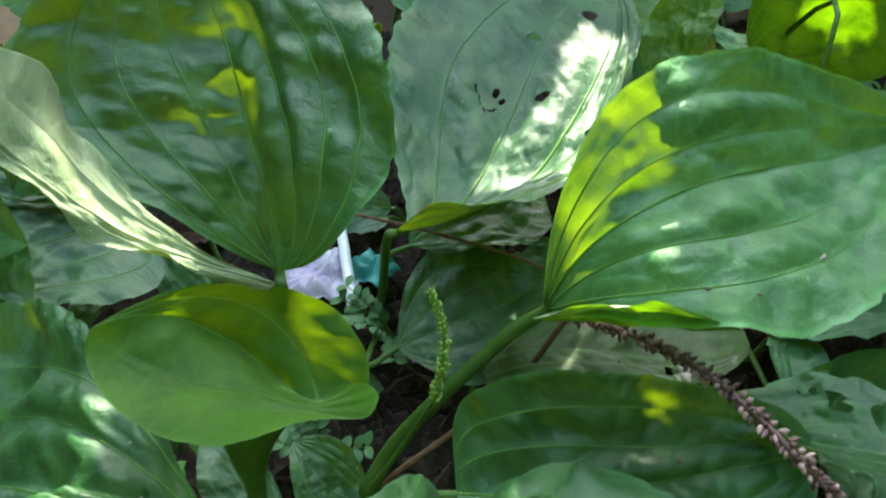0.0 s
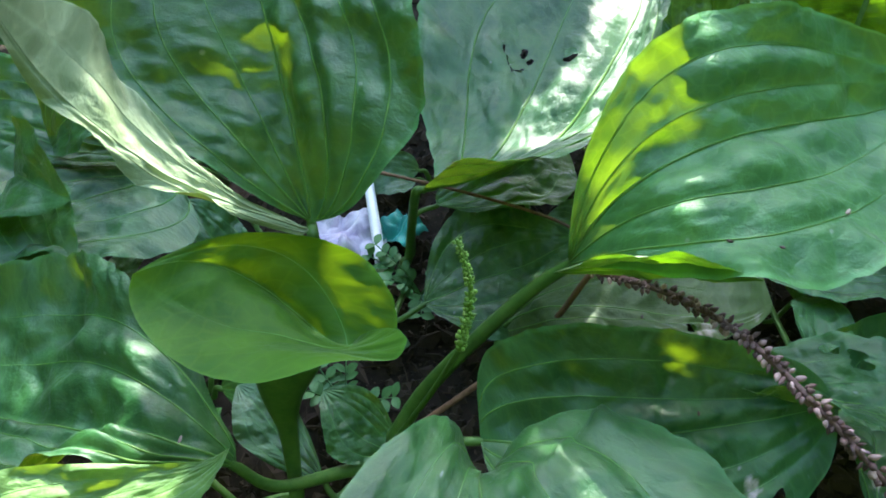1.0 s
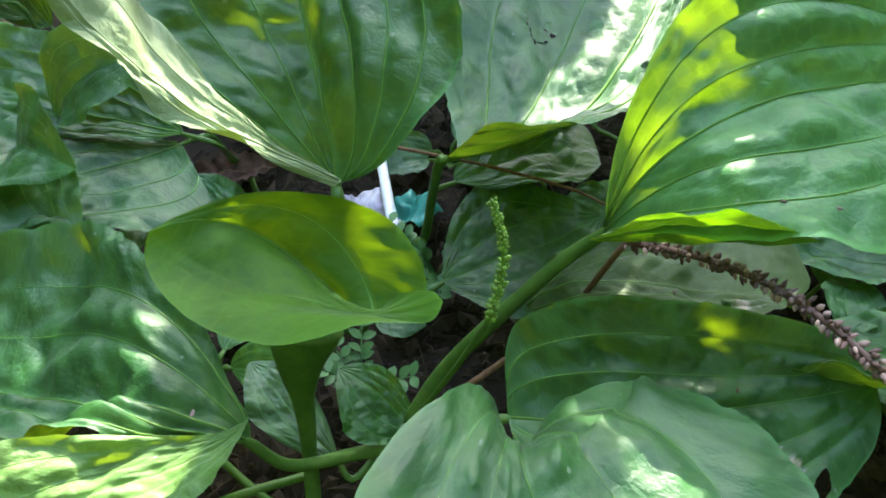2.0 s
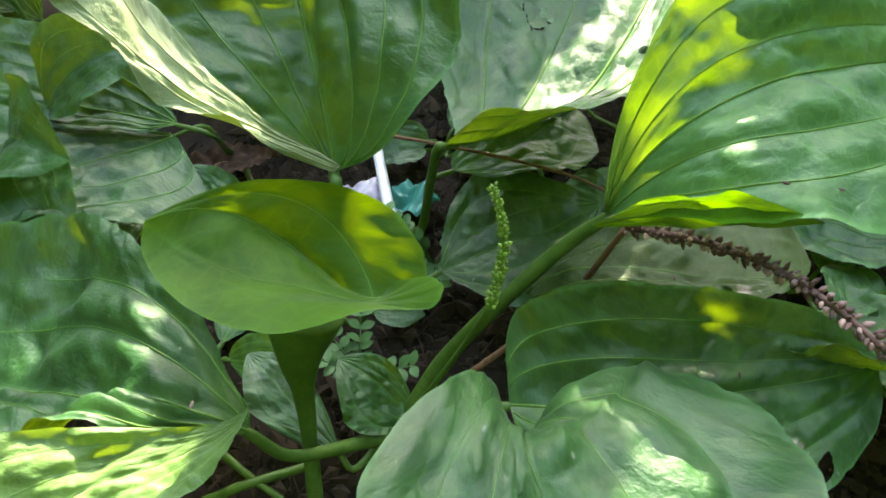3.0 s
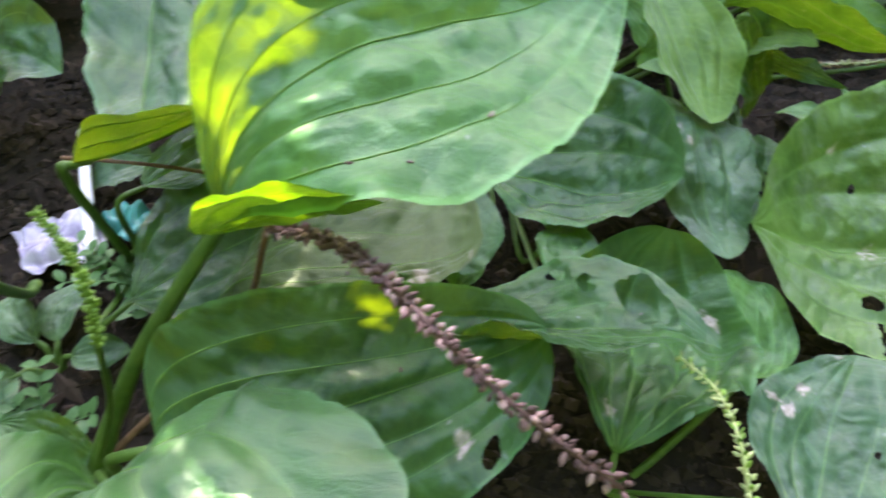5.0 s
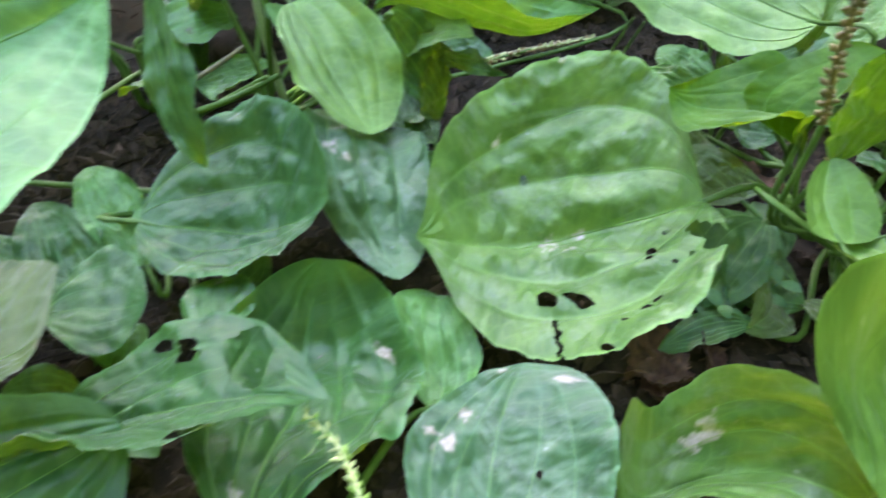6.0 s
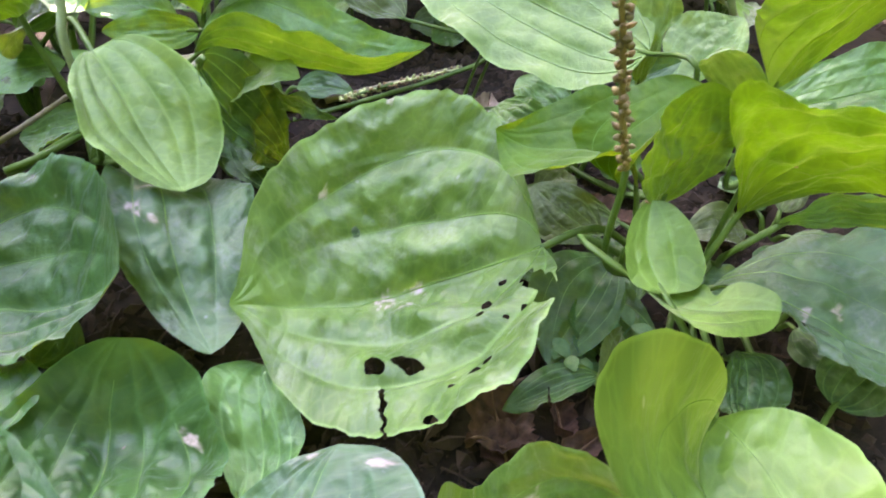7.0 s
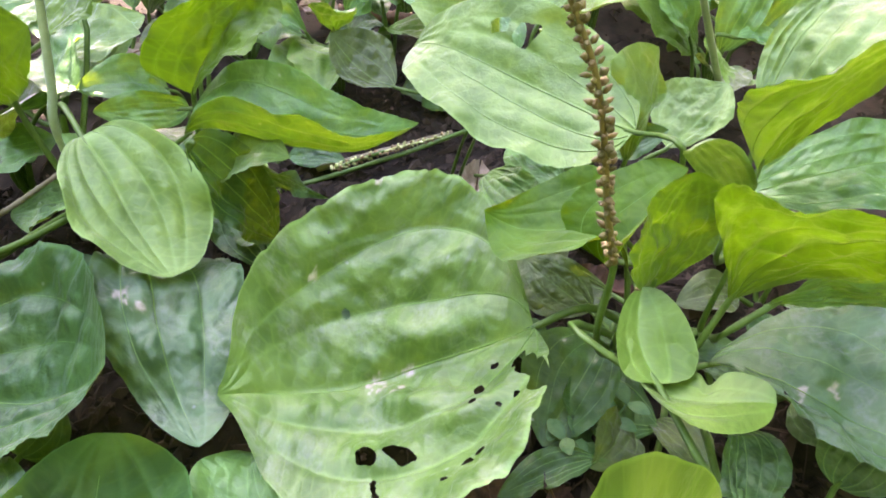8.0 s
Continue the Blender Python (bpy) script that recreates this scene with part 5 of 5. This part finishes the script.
sprig((-0.022, 0.2325, 0.004), 5, 0.028, 7, 0, "small dark weed with rows of tiny leaflets", 11)
sprig((0.3775, 0.1275, 0), 5, 0.016, 3, 1, "tiny pale seedling with rounded leaflets", 12)
sprig((-0.0522, 0.1606, 0.004), 4, 0.024, 6, 0, "small dark weed with rows of tiny leaflets", 13)


# ---- rosettes further back ----
def far_rosette(x, y, leaves, reach, tones, seed, low=1.0):
    rnd = random.Random(seed)
    pl = thing("plantain_plant", (x, y, ground_height(x, y)), rnd.choice(("light green plantain rosette further back", "mid green plantain rosette further back")) if low == 1.0 else "small dark plantain rosette flat on the soil", "plant", "plantains")
    a0 = rnd.uniform(0, 6.28)
    for i in range(leaves):
        a = a0 + i * 2.399 + rnd.uniform(-0.3, 0.3)
        d = np.array((math.cos(a), math.sin(a)))
        r0 = reach * rnd.uniform(0.25, 0.45)
        r1 = r0 + reach * rnd.uniform(0.7, 1.1)
        z0 = low * rnd.uniform(0.02, 0.06)
        z1 = z0 + low * rnd.uniform(-0.02, 0.05)
        w = reach * rnd.uniform(0.28, 0.42)
        leaf(pl, rnd.choice(tones), (x + d[0] * r0, y + d[1] * r0, z0), (x + d[0] * r1, y + d[1] * r1, z1), roll=(rnd.uniform(-0.3, 0.3), rnd.uniform(-0.4, 0.4)),
             bow=(rnd.uniform(0.06, 0.16), 0, rnd.uniform(-0.06, 0.06)), width=(w, w * rnd.uniform(0.8, 1.2)), fold=(rnd.uniform(0.0, 0.4), rnd.uniform(0.0, 0.4)),
             size=(36, 24), ribs=5, seed=seed * 31 + i)


for i, (x, y, k, reach, tones) in enumerate([
        (0.22, 0.50, 6, 0.075, ("mid", "pale")), (0.42, 0.47, 6, 0.07, ("pale", "mid", "fresh")), (0.60, 0.42, 6, 0.08, ("fresh", "pale")), (0.74, 0.30, 6, 0.08, ("fresh", "mid")),
        (0.33, 0.64, 7, 0.09, ("mid", "old", "pale")), (0.55, 0.62, 7, 0.09, ("mid", "fresh")), (0.75, 0.55, 7, 0.09, ("fresh", "pale")), (0.10, 0.62, 6, 0.09, ("mid", "deep")),
        (0.02, 0.45, 6, 0.07, ("deep", "mid")), (-0.14, 0.42, 6, 0.08, ("deep",)), (-0.26, 0.28, 6, 0.08, ("deep", "mid")), (0.45, 0.85, 7, 0.1, ("mid", "pale")), (0.70, 0.80, 7, 0.1, ("mid", "fresh")), (0.22, 0.85, 7, 0.1, ("mid",)),
        (-0.1, 0.62, 7, 0.09, ("deep",)), (0.16, 0.40, 5, 0.05, ("deep", "mid")), (0.30, 0.42, 6, 0.05, ("mid", "deep")), (0.50, 0.36, 6, 0.055, ("pale", "mid")), (0.36, 0.52, 6, 0.06, ("mid", "old")), (0.50, 0.53, 6, 0.06, ("mid", "pale")), (0.66, 0.48, 6, 0.07, ("fresh", "mid")), (0.28, 0.56, 6, 0.06, ("mid", "old")), (0.62, 0.30, 6, 0.06, ("fresh", "mid")),
        (-0.30, 0.42, 6, 0.08, ("deep",)), (-0.22, 0.52, 7, 0.09, ("deep", "mid")), (-0.05, 0.52, 6, 0.08, ("deep",)), (-0.38, 0.32, 6, 0.08, ("deep",)), (-0.40, 0.52, 6, 0.09, ("deep", "mid"))]):
    far_rosette(x, y, k, reach, tones, 101 + i)


ROSETTES_LOW = [(0.4036, 0.4474, 0), (0.4502, 0.4591, 0), (0.6664, 0.3868, 0), (0.5959, 0.2914, 0), (0.468, 0.2666, 0), (0.2838, 0.3228, 0), (0.1968, 0.4305, 0)]
for i, p in enumerate(ROSETTES_LOW):
    far_rosette(p[0], p[1], 5, 0.042, (("old", "mid"), ("mid", "deep"), ("pale", "mid"))[i % 3], 201 + i)


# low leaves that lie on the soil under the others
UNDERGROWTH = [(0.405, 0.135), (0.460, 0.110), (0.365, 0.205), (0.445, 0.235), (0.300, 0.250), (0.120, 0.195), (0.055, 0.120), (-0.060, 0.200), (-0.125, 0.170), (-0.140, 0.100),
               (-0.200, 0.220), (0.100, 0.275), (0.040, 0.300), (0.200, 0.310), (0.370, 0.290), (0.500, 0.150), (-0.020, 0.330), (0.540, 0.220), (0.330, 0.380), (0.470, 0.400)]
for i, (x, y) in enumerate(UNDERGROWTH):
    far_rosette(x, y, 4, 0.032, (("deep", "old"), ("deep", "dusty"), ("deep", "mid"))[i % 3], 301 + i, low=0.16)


# ---- husks and crumbs lying on the leaves ----
def crumb(seed, u, v, size, mat, label, n):
    us, vs, P, N = SKIN[seed]
    i, j = int(np.argmin(abs(us - u))), int(np.argmin(abs(vs - v)))
    nrm = N[i, j] if N[i, j][2] > 0 else -N[i, j]
    rnd = random.Random(n)
    size *= 0.7
    ob = thing("husk", tuple(P[i, j] + nrm * size * 0.35), label, "plant litter", "husks on leaves")
    ob.rotation_euler = (0, 0, rnd.uniform(0, 6.28))
    verts, faces = [], []
    for a in range(7):
        for k in range(8):
            th, f = math.pi * (a + 0.02) / 6.04, 2 * math.pi * k / 8
            r = size * (1 + 0.45 * noise.noise(Vector((a * 0.8, math.cos(f), math.sin(f) + n))))
            verts.append((r * 1.5 * math.cos(th), r * 0.7 * math.sin(th) * math.cos(f), r * 0.5 * math.sin(th) * math.sin(f) + 0.25 * r * math.cos(th) ** 2))
    for a in range(6):
        for k in range(8):
            m = (k + 1) % 8
            faces.append((a * 8 + k, a * 8 + m, (a + 1) * 8 + m, (a + 1) * 8 + k))
    part("shell", verts, faces, mat, ob)


crumb(4, 0.577, -0.637, 0.0014, LITTER, "pale dry husk resting on a leaf", 1)
crumb(4, 0.411, -0.750, 0.0009, SEED, "dark dry husk resting on a leaf", 2)
crumb(6, 0.127, -0.075, 0.0014, SEED_PINK, "pinkish dry husk resting on a leaf", 3)
crumb(49, 0.608, 0.175, 0.0010, TWIG, "brown dry husk resting on a leaf", 4)
crumb(16, 0.645, -0.825, 0.0007, SEED, "dark dry husk resting on a leaf", 5)
crumb(24, 0.349, 0.075, 0.0012, LITTER, "pale dry husk resting on a leaf", 6)
crumb(22, 0.978, 1.000, 0.0011, BUD_TAN, "olive dry husk resting on a leaf", 7)
crumb(10, 0.540, -0.250, 0.0010, SEED, "dark dry husk resting on a leaf", 8)
crumb(4, 0.318, -0.712, 0.0010, SEED, "dark dry husk resting on a leaf", 9)
crumb(17, 0.737, -0.137, 0.0008, LITTER, "pale dry husk resting on a leaf", 10)
crumb(13, 0.195, 1.000, 0.0009, SEED, "dark dry husk resting on a leaf", 11)

# ---- an unseen tree, added overhead to break the sunlight ----
def shade_tree():
    """An added young tree that leans between the sun and the bed to shape the light, its crown out of sight above:
    trunk, limbs and a crown of leaves with gaps.
    """
    rnd = random.Random(77)
    ex = SUN_DIR.cross(Vector((0, 0, 1))).normalized()
    ey = ex.cross(SUN_DIR)
    # openings set along the sun's direction so that chosen leaves get sun patches
    gaps = [(-0.216, -0.035, 0.008), (-0.206, -0.038, 0.009), (-0.150, -0.007, 0.007), (-0.145, 0.027, 0.010), (-0.131, 0.019, 0.009), (0.017, -0.054, 0.006), (0.026, 0.041, 0.005), (0.037, 0.042, 0.004), (0.002, -0.087, 0.013), (-0.016, -0.081, 0.009), (-0.004, -0.082, 0.009), (-0.104, 0.100, 0.003), (-0.099, 0.094, 0.004), (-0.094, 0.089, 0.003), (-0.087, 0.083, 0.003), (-0.078, 0.078, 0.003), (0.018, 0.018, 0.008), (0.016, 0.011, 0.008), (0.016, 0.004, 0.004)]
    gaps += [(0.029, 0.017, 0.004), (0.027, 0.028, 0.003), (-0.106, 0.029, 0.004), (-0.101, 0.030, 0.002), (-0.109, 0.030, 0.003), (-0.100, 0.028, 0.003), (-0.052, 0.013, 0.004), (-0.056, 0.012, 0.003), (-0.063, 0.011, 0.004), (0.053, -0.030, 0.004), (0.017, -0.107, 0.014), (0.004, -0.086, 0.012), (-0.014, -0.075, 0.006), (0.140, -0.118, 0.014), (0.165, -0.211, 0.009), (0.113, -0.345, 0.010)]
    top = tagged(new("shade_tree"), "unseen leafy tree added to dapple the sunlight", "tree")
    verts, faces = [], []
    spots = [(-0.60 + 0.015 * i + 0.0075 * (k % 2), -0.66 + 0.015 * j + 0.0075 * (k % 2), k) for k in range(3) for i in range(95) for j in range(66)]
    for x, y, k in spots:
        x, y = x + rnd.uniform(-0.004, 0.004), y + rnd.uniform(-0.004, 0.004)
        out = ((x - 0.10) / 0.60) ** 2 + ((y + 0.14) / 0.30) ** 2
        if out > 1 + 0.4 * noise.noise(Vector((x * 6, y * 6, 3))):
            continue
        ln = rnd.uniform(0.024, 0.032)
        if any((x - gx) ** 2 + (y - gy) ** 2 < (r + ln * 0.40) ** 2 for gx, gy, r in gaps):
            continue
        d = 1.30 + 0.12 * k + 0.16 * (1 - out) * (k - 0.6) + 0.15 * noise.noise(Vector((x * 5, y * 5, 9))) + rnd.uniform(-0.05, 0.05)
        c = ex * x + ey * y + SUN_DIR * d
        a = Vector((rnd.gauss(0, 1), rnd.gauss(0, 1), rnd.gauss(0, 0.35))).normalized()
        nrm = (SUN_DIR + Vector((rnd.gauss(0, 0.3), rnd.gauss(0, 0.3), rnd.gauss(0, 0.3)))).normalized()
        s = nrm.cross(a).normalized()
        a = s.cross(nrm)
        b = len(verts)
        for u, w in ((-1, 0), (-0.45, 0.55), (0.2, 0.6), (1, 0), (0.2, -0.6), (-0.45, -0.55)):
            verts.append(c + a * (u * ln * 0.62) + s * (w * ln * 0.75) + nrm * (0.12 * ln * abs(w)))
        faces += [(b, b + 1, b + 2, b + 3), (b, b + 3, b + 4, b + 5)]
    tagged(part("crown", verts, faces, CANOPY, top), "unseen shading leaves with gaps for the sun patches", kind="stuff")
    fork = ex * -0.85 + SUN_DIR * 1.6
    foot = Vector((fork.x + 0.1, fork.y + 0.25, ground_height(fork.x + 0.1, fork.y + 0.25)))
    vt, fc = tube(spline([foot - Vector((0, 0, 0.03)), foot + Vector((0.01, 0, 0.5)), fork], 20), np.linspace(0.022, 0.012, 20), 9)
    part("trunk", vt, fc, TWIG, top)
    for i in range(5):
        y0 = -0.34 + 0.1 * i
        line = spline([fork, ex * -0.35 + ey * (y0 * 0.8) + SUN_DIR * 1.52, ex * 0.52 + ey * y0 + SUN_DIR * 1.45], 20)
        vt, fc = tube(line, np.linspace(0.009, 0.002, 20), 7)
        part("limb", vt, fc, TWIG, top)


shade_tree()


# ---- an unseen hedge, added around and behind the viewer to block low skylight ----
def hedge():
    n, m = 150, 30
    verts, faces = [], []
    for i in range(n):
        a = 2 * math.pi * i / n
        front = max(0.0, math.cos(a)) ** 0.7
        tall = 3.4 - 2.7 * front
        for j in range(m + 1):
            f = j / m
            r = 1.75 + 0.5 * front - 0.25 * f * f
            x, y, z = 0.2 + r * math.sin(a), 0.2 + r * math.cos(a) * (1 + 0.25 * front), -0.02 + tall * f
            k = 0.16 * noise.noise(Vector((x * 4, y * 4, z * 4))) + 0.07 * noise.noise(Vector((x * 14, y * 14, z * 14)))
            verts.append((x + k * math.sin(a), y + k * math.cos(a), z + (0.12 * noise.noise(Vector((x * 7, y * 7, 1))) if j == m else 0)))
    for i in range(n):
        for j in range(m):
            k = (i + 1) % n
            faces.append((i * (m + 1) + j, k * (m + 1) + j, k * (m + 1) + j + 1, i * (m + 1) + j + 1))
    tagged(part("hedge", verts, faces, HEDGE, smooth=False), "unseen dark green hedge added to block low skylight", "hedge", kind="structure")


hedge()
